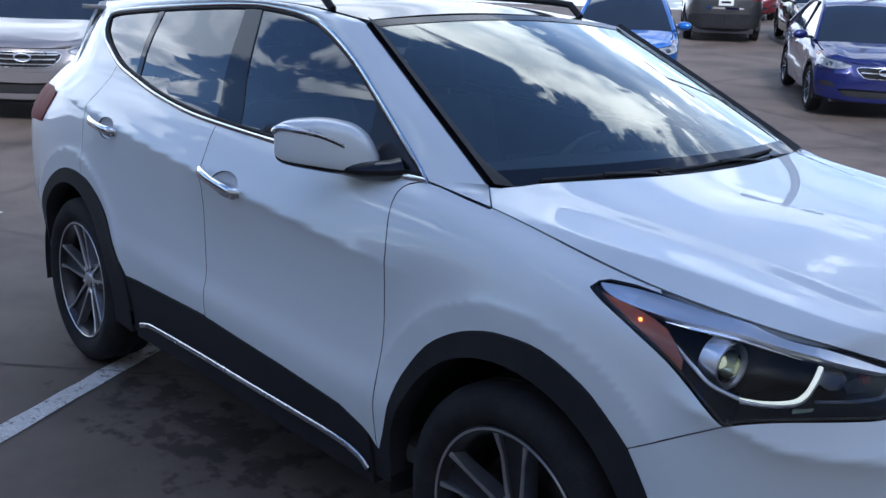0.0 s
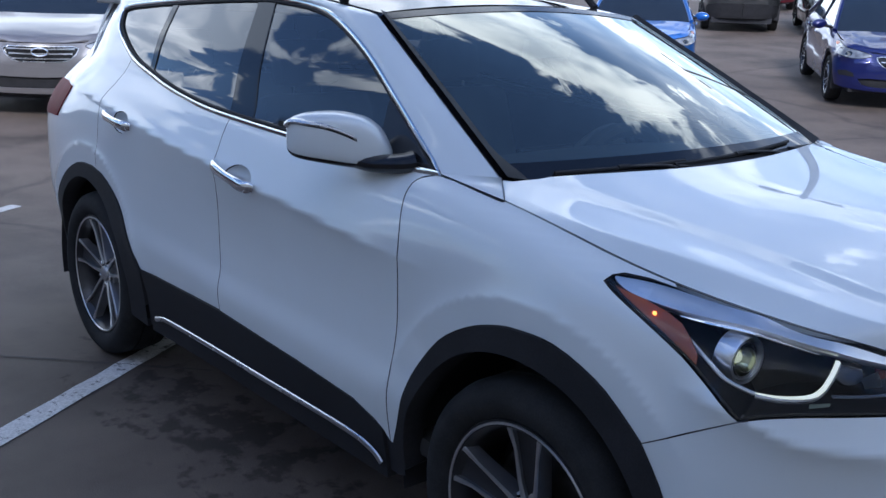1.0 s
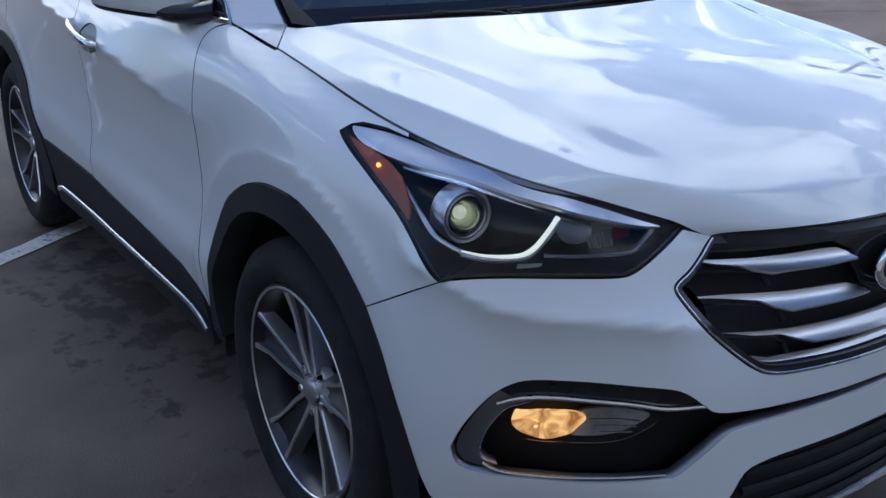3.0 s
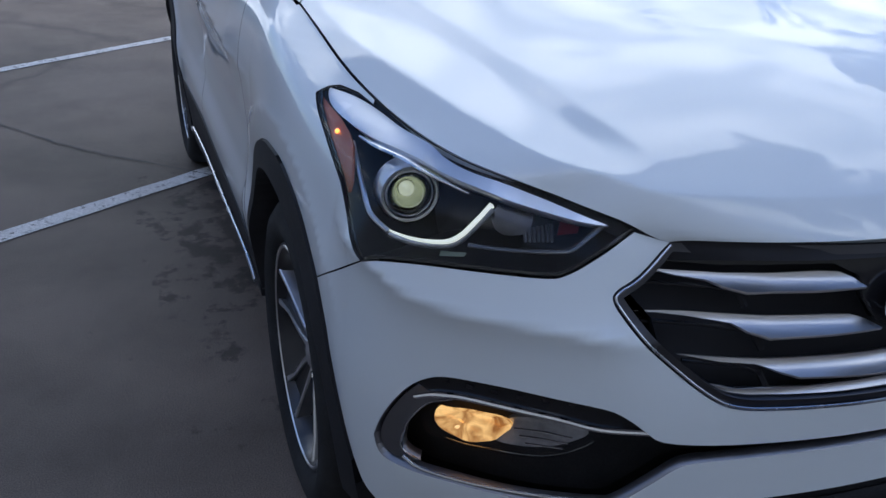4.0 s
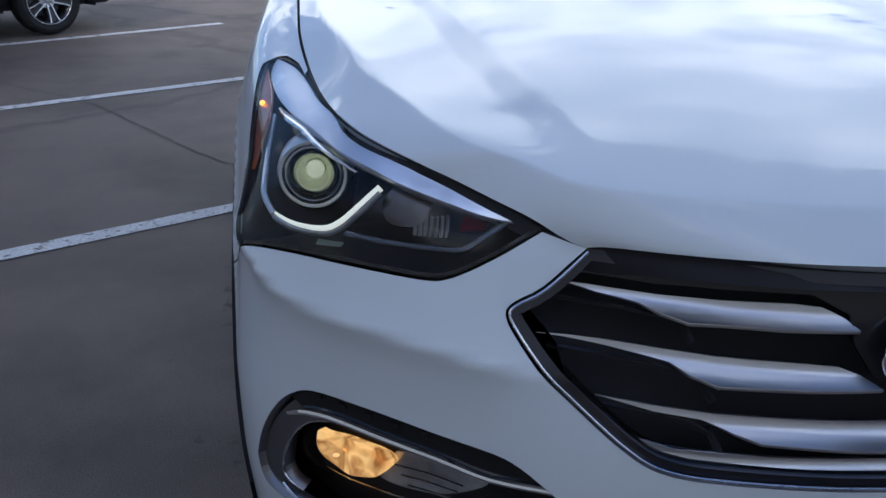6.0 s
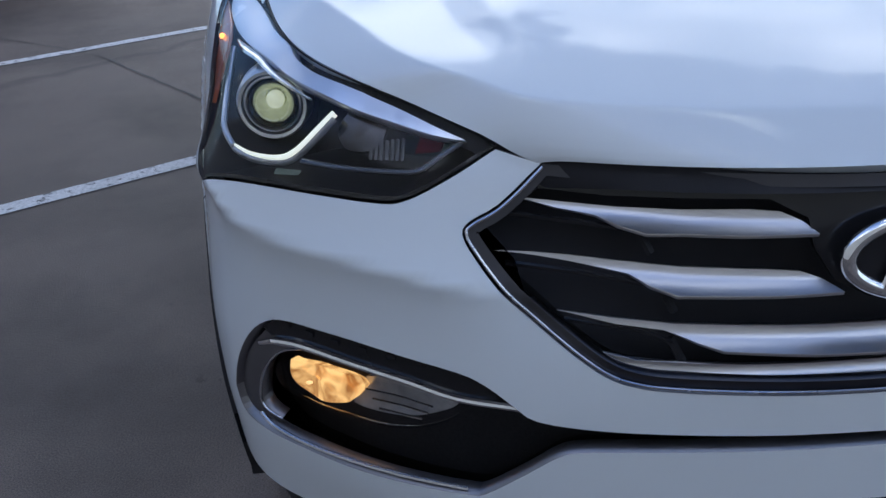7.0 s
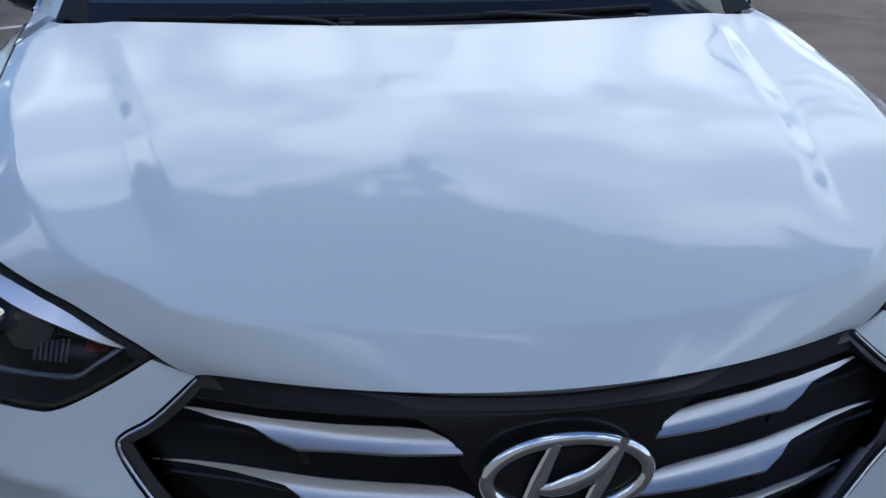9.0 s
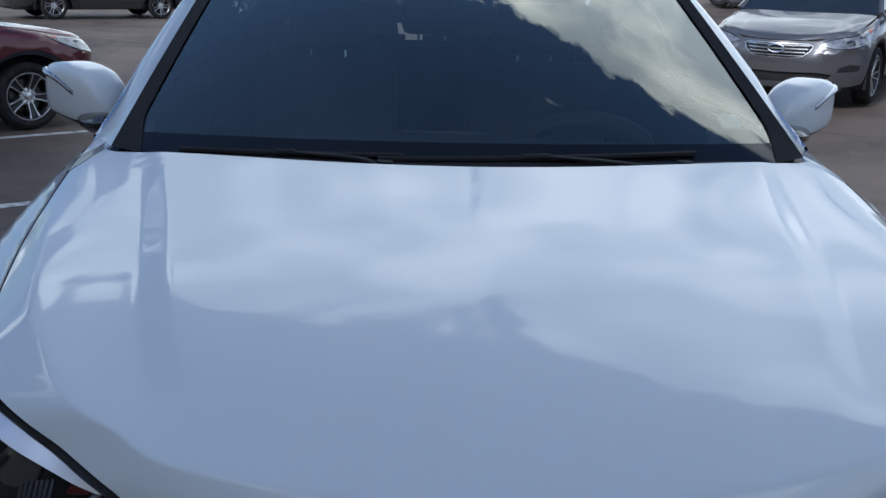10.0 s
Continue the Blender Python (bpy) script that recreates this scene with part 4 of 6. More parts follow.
        part("wheel_well", bm, UNDER, car)
    sill = SILL[1:] + [(3.62, 0.40), (3.62, 0.285), (2.07, 0.275)]
    onbody("sill_cladding", shrink(sill, 0.001), PLASTIC, 0.004, side, step=0.05, rim=0.05, label="black plastic sill cladding")
    chrome = [(3.56, 0.350), (3.50, 0.364), (3.44, 0.369), (3.06, 0.368), (2.72, 0.368), (2.36, 0.367), (2.20, 0.362), (2.12, 0.345), (2.085, 0.322)]
    part("sill_trim", tube(strip_on(smooth(chrome, 4), 0.014, side), 0.010, n=8, up=(0, 1, 0), squash=0.5), SATIN, car, "silver sill trim strip")
    # side glass with black pillars and a bright surround
    glass_f = [(2.0, 1.176), (2.217, 1.170), (2.637, 1.184), (2.925, 1.194), (3.105, 1.566), (3.045, 1.578), (2.823, 1.560), (2.663, 1.522), (2.449, 1.435), (2.243, 1.322), (2.095, 1.235)]
    glass_r = [(3.062, 1.204), (3.29, 1.219), (3.562, 1.250), (3.752, 1.281), (3.795, 1.290), (3.840, 1.557), (3.798, 1.560), (3.45, 1.577), (3.197, 1.584)]
    glass_q = [(3.818, 1.296), (3.997, 1.331), (4.18, 1.401), (4.287, 1.457), (4.335, 1.508), (4.219, 1.533), (3.858, 1.556)]
    onbody("window_glass", glass_f, SIDEGLASS, -0.006, side, rim=0.0, parent=door_f, label="clear side window", step=0.06)
    onbody("window_glass", glass_r, TINTED, -0.006, side, rim=0.0, parent=door_r, label="dark tinted side window", step=0.06)
    onbody("quarter_glass", glass_q, TINTED, -0.006, side, rim=0.0, label="dark tinted quarter window", step=0.06)
    for loop in ([(2.915, 1.190), (3.075, 1.198), (3.205, 1.588), (3.095, 1.586)], [(3.785, 1.281), (3.828, 1.292), (3.868, 1.562), (3.825, 1.567)]):
        onbody("pillar_cover", loop, PILLAR, -0.002, side, rim=0.008, label="gloss black pillar cover")
    onbody("mirror_sail", [(1.985, 1.172), (2.25, 1.170), (2.275, 1.335), (2.24, 1.326), (2.10, 1.238)], GLOSSBLACK, 0.0, side, rim=0.01)
    rim = smooth(DLO_LOW, 4) + smooth(DLO_TOP, 4)[1:-1]
    part("window_surround", tube(strip_on(rim, 0.004, side), 0.0085, closed=True, n=8, up=(0, 1, 0), squash=0.6), CHROME, car, "chrome window surround")
    inner_rim = [tuple(p) for p in shrink(rim, 0.012)]
    part("window_seal", tube(strip_on(inner_rim, -0.002, side), 0.006, closed=True, n=6, up=(0, 1, 0)), PLASTIC, car, "black rubber window seal")
    # black skin set close behind the gaps, its colour standing for their shade
    hole = [[(c + 0.46 * math.cos(t), 0.365 + 0.47 * math.sin(t)) for t in np.linspace(math.radians(-14), math.radians(194), 30)] for c in (1.545, 4.245)]
    skin = [(1.14, 0.95), (1.2, 1.0), (1.72, 1.10), (3.05, 1.17), (4.03, 1.22), (5.1, 1.2), (5.9, 1.2), (5.9, 0.42), (4.72, 0.42)] + hole[1][1:-1] + [(3.75, 0.30), (2.03, 0.30)] + hole[0][1:-1] + [(1.09, 0.46), (1.09, 0.78)]
    onbody("gap_shade_skin", skin, UNDER, -0.008, side, rim=0.0, step=0.04, holes=[shrink(c, -0.003) for c in CUPS])
    # handles: a hollow cup and a bright pull
    for (s0, z0, s1, z1), cup, door in zip(PULLS, CUPS, (door_f, door_r)):
        cs, cz = (s0 + s1) / 2 - 0.012, (z0 + z1) / 2 - 0.008

        def dish(s, z, cs=cs, cz=cz, side=side):
            away = ((s - cs) / 0.088) ** 2 + ((z - cz) / 0.046) ** 2
            return body(-0.026 * np.clip(1 - away, 0, 1) ** 0.7, side)(s, z)
        patch("handle_cup", cup, dish, WHITE, door, flip=side < 0, rim=0.0, step=0.008)
        pull = [(s0, z0), (s0 + 0.03, z0 + 0.005), ((s0 + s1) / 2, (z0 + z1) / 2), (s1 - 0.03, z1 - 0.005), (s1, z1)]
        pts = strip_on(smooth(pull, 4), 0.0, side)
        lift = np.array([0.004, 0.022, 0.032, 0.036, 0.034, 0.028, 0.006])
        pts[:, 1] += side * np.interp(np.linspace(0, 1, len(pts)), np.linspace(0, 1, 7), lift)
        part("door_handle", tube(pts, np.interp(np.linspace(0, 1, len(pts)), [0, 0.12, 0.5, 0.88, 1], [0.014, 0.021, 0.017, 0.021, 0.015]), n=12, up=(0, 1, 0), squash=0.5), CHROME, door, "chrome pull handle")

part("underbody", box(bmesh.new(), (3.9, 1.5, 0.16), pose(-1.62, 0, 0.33), 0.03), UNDER, car)
part("floor_pan", box(bmesh.new(), (2.9, 1.7, 0.06), pose(-1.7, 0, 0.40), 0.02), INTERIOR, car)

# hood
sheet("hood", lambda q, v: hood(q, v), np.concatenate([np.linspace(-0.995, -0.9, 12), np.linspace(-0.895, 0.895, 261), np.linspace(0.9, 0.995, 12)]), np.concatenate([np.linspace(0.004, 0.14, 28), np.linspace(0.145, 0.998, 122)]), WHITE, car, "white hood with a raised middle between two creases", thick=0.02)
sheet("hood_liner", lambda q, v: hood(q, v, -0.03), np.linspace(-0.99, 0.99, 12), np.linspace(0.0, 1.0, 12), UNDER, car)

# windscreen, cowl, pillars and roof
sheet("windscreen", lambda q, v: windscreen(q, v), np.linspace(-0.985, 0.985, 31), np.linspace(0.0, 1.0, 21), WINDSCREEN, car, "curved clear windscreen reflecting the clouds").visible_shadow = False
for lo, hi in ((-1.0, -0.955), (0.955, 1.0)):
    sheet("windscreen_edge", lambda q, v: windscreen(q, v, 0.003), np.linspace(lo, hi, 5), np.linspace(-0.02, 1.0, 21), PILLAR, car)


def moulding(side):
    """A matt strip beside the glass, broad at its foot, that climbs to the pillar."""
    def at(u, v):
        inner = 0.953 - 0.045 * np.clip(1 - v / 0.16, 0, 1) ** 1.5
        return windscreen(side * (inner + (0.992 - inner) * u), v, 0.004 + 0.013 * u)
    return at


for side in (-1, 1):
    sheet("windscreen_moulding", moulding(side), np.linspace(0, 1, 6), np.linspace(-0.015, 1.0, 31), PLASTIC, car, "matt black moulding")
sheet("windscreen_band", lambda q, v: windscreen(q, v, 0.002), np.linspace(-0.95, 0.95, 31), np.linspace(-0.01, 0.07, 4), PILLAR, car)
sheet("windscreen_band", lambda q, v: windscreen(q, v, 0.002), np.linspace(-0.95, 0.95, 31), np.linspace(0.955, 1.0, 4), GLOSSBLACK, car)


def cowl(q, v):
    a, b = hood(q, np.full_like(q, 0.97), -0.02), windscreen(q * 0.99, np.full_like(q, 0.03), -0.004)
    return a + (b - a) * v[..., None]


sheet("cowl", cowl, np.linspace(-0.99, 0.99, 31), np.linspace(0, 1, 5), UNDER, car, "black plastic cowl below the windscreen")


def roof_edge(t):
    """The outer roof edge of the right side, t from the windscreen (0) to the tail (1)."""
    return np.stack([hermite([0, 0.3, 0.7, 1], [-0.98, -1.6, -2.6, -3.24])(t), -hermite([0, 0.3, 0.7, 1], [0.61, 0.625, 0.60, 0.53])(t), hermite([0, 0.2, 0.45, 0.75, 1], [1.557, 1.60, 1.612, 1.598, 1.57])(t)], -1)


def roof(q, v):
    e = roof_edge(v)
    a2 = q * q
    return np.stack([e[..., 0] - 0.02 * (1 - a2) * (1 - v), -q * e[..., 1], e[..., 2] + 0.035 * (1 - a2)], -1)


sheet("roof_glass", roof, np.linspace(-0.97, 0.97, 25), np.linspace(0.006, 0.33, 12), ROOFGLASS, car, "dark glass roof panel", thick=0.01)
sheet("roof_glass", roof, np.linspace(-0.97, 0.97, 25), np.linspace(0.34, 0.72, 12), ROOFGLASS, car, "dark glass roof panel", thick=0.01)
sheet("roof_panel", roof, np.linspace(-1, 1, 25), np.linspace(0.725, 1.0, 8), WHITE, car, thick=0.02)
for side in (-1, 1):
    low = np.vstack([strip_on(smooth(list(reversed(DLO_TOP[1:])), 5), 0.002, side)])
    steps = np.concatenate([[0], np.cumsum(np.linalg.norm(np.diff(low, axis=0), axis=1))])
    low = np.stack([np.interp(np.linspace(0, steps[-1], 61), steps, low[:, k]) for k in range(3)], 1)
    wscr = windscreen(np.full(30, -1.0), np.linspace(0, 1, 30), 0.004)
    high = np.vstack([wscr, roof_edge(np.linspace(0.02, 0.93, 40))])
    high[:, 1] *= -side
    # pair the two edges by their place along the car
    xs = np.minimum.accumulate(low[:, 0])
    order = np.argsort(high[:, 0])
    target = np.interp(np.linspace(0, 1, 61), [0, 0.34, 1], [high[0, 0], -0.99, high[-1, 0]])
    top = np.stack([target, np.interp(target, high[order, 0], high[order, 1]), np.interp(target, high[order, 0], high[order, 2])], 1)
    us = np.linspace(0, 1, 61)

    def frame_surface(u, v, low=low, top=top, side=side):
        a = np.stack([np.interp(np.clip(u, 0, 1), us, low[:, k]) for k in range(3)], -1)
        b = np.stack([np.interp(np.clip(u, 0, 1), us, top[:, k]) for k in range(3)], -1)
        bow = 0.020 * 4 * v * (1 - v) * np.clip(u / 0.12, 0, 1)
        return a + (b - a) * v[..., None] + bow[..., None] * np.array([0.2, side * 0.9, 0.25])
    sheet("roof_frame", frame_surface, us, np.linspace(0.03, 0.97, 9), WHITE, car, "white windscreen pillar and roof side", thick=0.02, flip=side < 0)
    foot = [tuple(p) for p in (shell(1.725, 1.137), shell(1.963, 1.166), windscreen(-1.0, 0.0, 0.004))]
    verts = [(x, -side * y, z + 0.001) for x, y, z in foot]
    verts += [(x, y - side * 0.02, z - 0.02) for x, y, z in verts]
    mesh_object("pillar_foot", verts, [(0, 1, 2) if side > 0 else (0, 2, 1), (0, 3, 4, 1), (1, 4, 5, 2), (2, 5, 3, 0)], WHITE, car)
    rail = roof_edge(np.linspace(0.1, 0.95, 30))
    rail[:, 1] *= -side
    rail += np.array([0, -side * 0.02, 0.045])
    rail[0, 2] -= 0.04
    rail[-1, 2] -= 0.04
    part("roof_rail", tube(rail, 0.014, n=8), PLASTIC, car, "black roof rail")

for x, y in ((0, -0.86), (0, 0.86), (-2.7, -0.86), (-2.7, 0.86)):
    wheel(car, pose(x, y * 0.915, 0.367, 0, 0, 0 if y < 0 else 180) @ pose(0, 0, 0, 0, 0 if x == 0 else -3, 0), 0.367, 0.252, 0.235)


# ---- lamps of the white car ----
HL_LOOP = smooth(HL_LOW, 3)[:-1] + smooth(HL_OUT, 3)[:-1] + smooth(HL_TOP, 3)[:-1]
for side in (-1, 1):
    lamp = new("headlamp")
    lamp.parent = car
    tagged(lamp, "clear headlamp unit, lit, with a projector and light strip")
    onbody("lens", shrink(HL_LOOP, 0.001), CLEAR, 0.0, side, parent=lamp, rim=0.0, step=0.04, label="clear plastic lens").visible_shadow = False
    onbody("housing", shrink(HL_LOOP, 0.002), HOUSING, -0.17, side, parent=lamp, rim=0.0, step=0.05, label="black housing")
    well("housing_wall", shrink(HL_LOOP, 0.002), body(-0.003, side), body(-0.17, side), HOUSING, lamp)
    ring = shrink(HL_LOOP, 0.001)
    onbody("lens_edge", ring, GLOSSBLACK, -0.004, side, parent=lamp, rim=0.0, holes=[shrink(HL_LOOP, [0.0012 if i > 40 else 0.006 for i in range(len(HL_LOOP))])], step=0.03, label="black lens border")
    brow = [(1.340, 1.038), (1.325, 1.040), (1.27, 1.038), (1.20, 1.032), (1.09, 1.021), (0.976, 1.013), (0.916, 1.002), (0.83, 0.988), (0.74, 0.974), (0.632, 0.946), (0.585, 0.934), (0.556, 0.926)]
    brow += [(0.604, 0.930), (0.66, 0.940), (0.74, 0.957), (0.80, 0.970), (0.88, 0.983), (0.96, 0.994), (1.04, 0.999), (1.12, 1.001), (1.204, 1.006), (1.29, 1.018)]
    round_brow = lambda s, z, side=side: body(-0.005 - 9.0 * np.clip(TOP_Z(s) - 0.012 - z, 0, 0.05) ** 2, side)(s, z)
    patch("brow", [tuple(p) for p in spline(brow, 60, closed=True)], round_brow, BROW, lamp, flip=side < 0, rim=0.02, step=0.010, label="bright silver upper strip")
    path = smooth([(1.168, 0.993), (1.10, 0.9905), (1.02, 0.9885), (0.95, 0.981), (0.88, 0.971), (0.82, 0.960)], 4)
    part("brow_lip", tube(strip_on(path, -0.020, side), np.interp(np.linspace(0, 1, len(path)), [0, 0.2, 1], [0.003, 0.0075, 0.002]), n=8, squash=0.7), CHROME, lamp, "chrome lower strip")
    onbody("amber_reflector", [(1.335, 1.028), (1.28, 1.003), (1.222, 0.979), (1.165, 0.955), (1.115, 0.930), (1.095, 0.920), (1.098, 0.938), (1.120, 0.962), (1.150, 0.984), (1.19, 0.998), (1.24, 1.010), (1.29, 1.019)], AMBER, -0.006, side, parent=lamp, rim=0.006, step=0.008, label="amber side reflector")
    c = strip_on([(1.215, 0.993)], -0.003, side)[0]
    bm = bmesh.new()
    bmesh.ops.create_uvsphere(bm, u_segments=12, v_segments=8, radius=0.0045, matrix=Matrix.Translation(c))
    part("marker_bulb", bm, AMBERLIT, lamp, "lit amber marker bulb")
    path = smooth([(0.772, 0.946), (0.797, 0.920), (0.820, 0.899), (0.848, 0.888), (0.91, 0.884), (0.965, 0.887)], 4)
    part("light_strip", tube(strip_on(path, -0.026, side), np.interp(np.linspace(0, 1, len(path)), [0, 0.5, 0.75, 1], [0.0052, 0.0052, 0.0036, 0.002]), n=10), LED, lamp, "lit white light strip")
    part("light_guide", tube(strip_on([(s, z - 0.006) for s, z in path], -0.029, side), 0.0062, n=10), RIBLENS, lamp, "clear light guide")
    path = smooth([(0.965, 0.886), (1.03, 0.902), (1.08, 0.928), (1.14, 0.960), (1.18, 0.980)], 4)
    part("light_guide", tube(strip_on(path, -0.024, side), 0.0046, n=8), BROW, lamp, "clear light guide")
    path = smooth([(0.80, 0.891), (0.72, 0.888), (0.65, 0.887), (0.62, 0.889), (0.595, 0.903), (0.562, 0.922)], 4)
    part("light_guide", tube(strip_on(path, -0.02, side), 0.0060, n=10, squash=0.6), CLEARGUIDE, lamp, "clear light guide")
    onbody("sticker", [(0.805, 0.873), (0.800, 0.879), (0.848, 0.877), (0.850, 0.869)], STICKER, -0.022, side, parent=lamp, rim=0.0, step=0.03, label="pale sticker")
    for i in range(7):
        s = 0.655 + 0.008 * i
        part("reflector_rib", tube(strip_on([(s, 0.893), (s + 0.004, 0.918 - 0.001 * i)], -0.04, side), 0.0028, n=6), RIBBED, lamp)
    onbody("red_inner_reflector", [(0.605, 0.900), (0.645, 0.897), (0.640, 0.918), (0.60, 0.915)], REDLENS, -0.06, side, parent=lamp, rim=0.005, step=0.03)
    onbody("high_beam", [tuple(p) for p in spline([(0.70, 0.905), (0.75, 0.90), (0.775, 0.925), (0.745, 0.955), (0.70, 0.94)], 20, closed=True)], RIBBED, -0.05, side, parent=lamp, rim=0.01, step=0.03)
    aim = look((0.487, side * 0.767, 0.925), (2.4, side * 0.95, 0.90)) @ pose(0, 0, 0, 90, 0, 0)
    for name, bm, mat, text in (
            ("projector", lathe([(0.0, -0.024), (0.008, -0.0232), (0.015, -0.0205), (0.0225, -0.0155), (0.0275, -0.006), (0.0295, 0.006)], 40), LENSGLASS, "glass projector lens"),
            ("projector_bowl", lathe([(0.0, 0.030), (0.010, 0.029), (0.012, 0.022), (0.020, 0.016), (0.026, 0.006), (0.0292, -0.001)], 40), BOWL, "bright bowl behind the lens"),
            ("projector_shutter", lathe([(0.0, 0.004), (0.006, 0.005), (0.011, 0.009), (0.0135, 0.014), (0.0135, 0.02)], 28), PROJ, "lit lens core"),
            ("projector_ring", lathe([(0.0295, 0.012), (0.0305, -0.004), (0.0345, -0.007), (0.0365, 0.004), (0.0365, 0.03)], 40), GLOSSBLACK, "black lens ring"),
            ("projector_edge", lathe([(0.0366, 0.006), (0.0372, -0.006), (0.0388, -0.0085), (0.0412, -0.008), (0.0422, -0.002)], 40), BROW, "silver lens edge"),
            ("projector_shroud", lathe([(0.0425, 0.004), (0.0445, -0.012), (0.049, -0.013), (0.053, -0.004), (0.055, 0.03)], 40), BROW, "silver shroud")):
        part(name, bm, mat, lamp, text).matrix_basis = aim
    # lamp slot in the bumper
    fog = new("fog_lamp")
    fog.parent = car
    tagged(fog, "lit fog lamp in a black slot with silver edging")
    glow_loop = [tuple(p) for p in spline([(0.846, 0.590), (0.836, 0.599), (0.79, 0.6005), (0.75, 0.6005), (0.716, 0.599), (0.705, 0.588), (0.720, 0.571), (0.737, 0.556), (0.76, 0.549), (0.792, 0.547), (0.825, 0.556), (0.846, 0.573)], 48, closed=True)]
    patch("bulb_reflector", glow_loop, lambda s, z, side=side: body(-0.036 + 0.0012 * np.sin(95 * s + 40 * z) + 0.001 * np.sin(170 * z - 60 * s), side)(s, z), FOGLIT, fog, flip=side < 0, rim=0.012, step=0.006, label="lit warm yellow reflector")
    c = strip_on([(0.80, 0.575)], -0.028, side)[0]
    bm = bmesh.new()
    bmesh.ops.create_uvsphere(bm, u_segments=14, v_segments=8, radius=0.003, matrix=Matrix.Translation(c) @ Matrix.Diagonal((1, 1.6, 1, 1)))
    part("bulb", bm, BULB, fog, "lit bulb")
    side_loop = [tuple(p) for p in spline([(0.708, 0.597), (0.64, 0.598), (0.57, 0.578), (0.60, 0.558), (0.66, 0.545), (0.735, 0.549), (0.718, 0.572)], 28, closed=True)]
    onbody("turn_reflector", side_loop, RIBLENS, -0.050, side, parent=fog, rim=0.012, step=0.02, label="grey ribbed reflector")
    for i in range(3):
        part("lens_line", tube(strip_on(smooth([(0.70 - 0.01 * i, 0.59 - 0.013 * i), (0.65, 0.588 - 0.013 * i), (0.60 + 0.008 * i, 0.578 - 0.010 * i)], 3), -0.030, side), 0.0018, n=6), CHROME, fog)
    whole = [tuple(p) for p in spline([(0.868, 0.572), (0.85, 0.596), (0.79, 0.604), (0.70, 0.604), (0.63, 0.602), (0.562, 0.578), (0.60, 0.553), (0.66, 0.541), (0.74, 0.543), (0.80, 0.544), (0.85, 0.551)], 40, closed=True)]
    onbody("lens", whole, CLEAR, -0.024, side, parent=fog, rim=0.008, step=0.04, label="clear lens").visible_shadow = False
    dark = [(0.482, 0.603), (0.56, 0.612), (0.64, 0.633), (0.76, 0.648), (0.845, 0.642), (0.868, 0.652), (0.842, 0.668), (0.80, 0.678), (0.72, 0.676), (0.645, 0.665), (0.557, 0.647), (0.52, 0.630)]
    onbody("upper_reflector", dark, GLOSSBLACK, -0.010, side, parent=fog, rim=0.02, step=0.03, label="dark reflector strip")
    for i in range(6):
        s = 0.60 + 0.042 * i
        onbody("reflector_cell", [(s, 0.651 + 0.003 * i), (s + 0.012, 0.652 + 0.003 * i), (s + 0.012, 0.659 + 0.003 * i), (s, 0.658 + 0.003 * i)], RIBBED, -0.007, side, parent=fog, rim=0.003)
    edge = smooth([(0.468, 0.597), (0.484, 0.602), (0.56, 0.610), (0.64, 0.630), (0.76, 0.646), (0.83, 0.642), (0.87, 0.628)], 4)
    part("silver_edge", tube(strip_on(edge, -0.006, side), np.interp(np.linspace(0, 1, len(edge)), [0, 0.1, 0.8, 1], [0.002, 0.0045, 0.0055, 0.004]), n=8), CHROME, fog, "chrome upper edge")
    bezel = smooth([(0.795, 0.644), (0.838, 0.652), (0.874, 0.640), (0.903, 0.61), (0.932, 0.565), (0.947, 0.525), (0.940, 0.500), (0.915, 0.489), (0.880, 0.486)], 3) + smooth([(0.872, 0.490), (0.894, 0.500), (0.905, 0.516), (0.897, 0.550), (0.884, 0.577), (0.858, 0.606), (0.81, 0.624), (0.785, 0.630)], 3)
    round_bezel = lambda s, z, side=side: body(-0.010 - 0.022 * np.clip((0.945 - s) / 0.09, 0, 1) ** 2, side)(s, z)
    patch("bezel", bezel, round_bezel, BEZEL, fog, flip=side < 0, rim=0.025, step=0.008, label="dark satin bezel")
    inner_edge = smooth([(0.81, 0.624), (0.858, 0.606), (0.884, 0.577), (0.897, 0.550), (0.905, 0.516), (0.895, 0.500), (0.872, 0.489)], 4)
    part("bezel_edge", tube(round_bezel(*np.array(inner_edge).T), 0.0022, n=6), SATIN, fog, "thin silver bezel edge")
    low = smooth([(0.895, 0.500), (0.868, 0.488), (0.80, 0.483), (0.70, 0.481), (0.61, 0.476), (0.55, 0.470)], 4)
    part("silver_edge", tube(strip_on(low, -0.006, side), 0.0036, n=8), SATIN, fog, "chrome lower edge")

slot_back = mirrored([(0.0, 0.60)] + [(s, z + 0.02) for s, z in SLOT_UP[1:-2]] + [(1.0, 0.60), (1.0, 0.47)] + [(s, z - 0.03) for s, z in SLOT_LOW[2:]])
onbody("slot_panel", slot_back, PLASTIC, -0.085, -1, rim=-0.05, step=0.05, label="black slot panel")
onbody("lower_grille", mirrored([(0.0, 0.475), (0.30, 0.470), (0.38, 0.45), (0.43, 0.38), (0.60, 0.385), (0.9, 0.385), (1.03, 0.41), (1.04, 0.30), (0.9, 0.26), (0.5, 0.23), (0.0, 0.23)]), PLASTIC, -0.03, -1, rim=0.05, step=0.05, label="black lower grille panel")
for z in (0.28, 0.33, 0.38, 0.42):
    a = [(s, z) for s in np.linspace(-0.36, 0.36, 25)]
    part("lower_grille_bar", tube(strip_on(a, -0.022, -1), 0.009, n=6), PLASTIC, car)
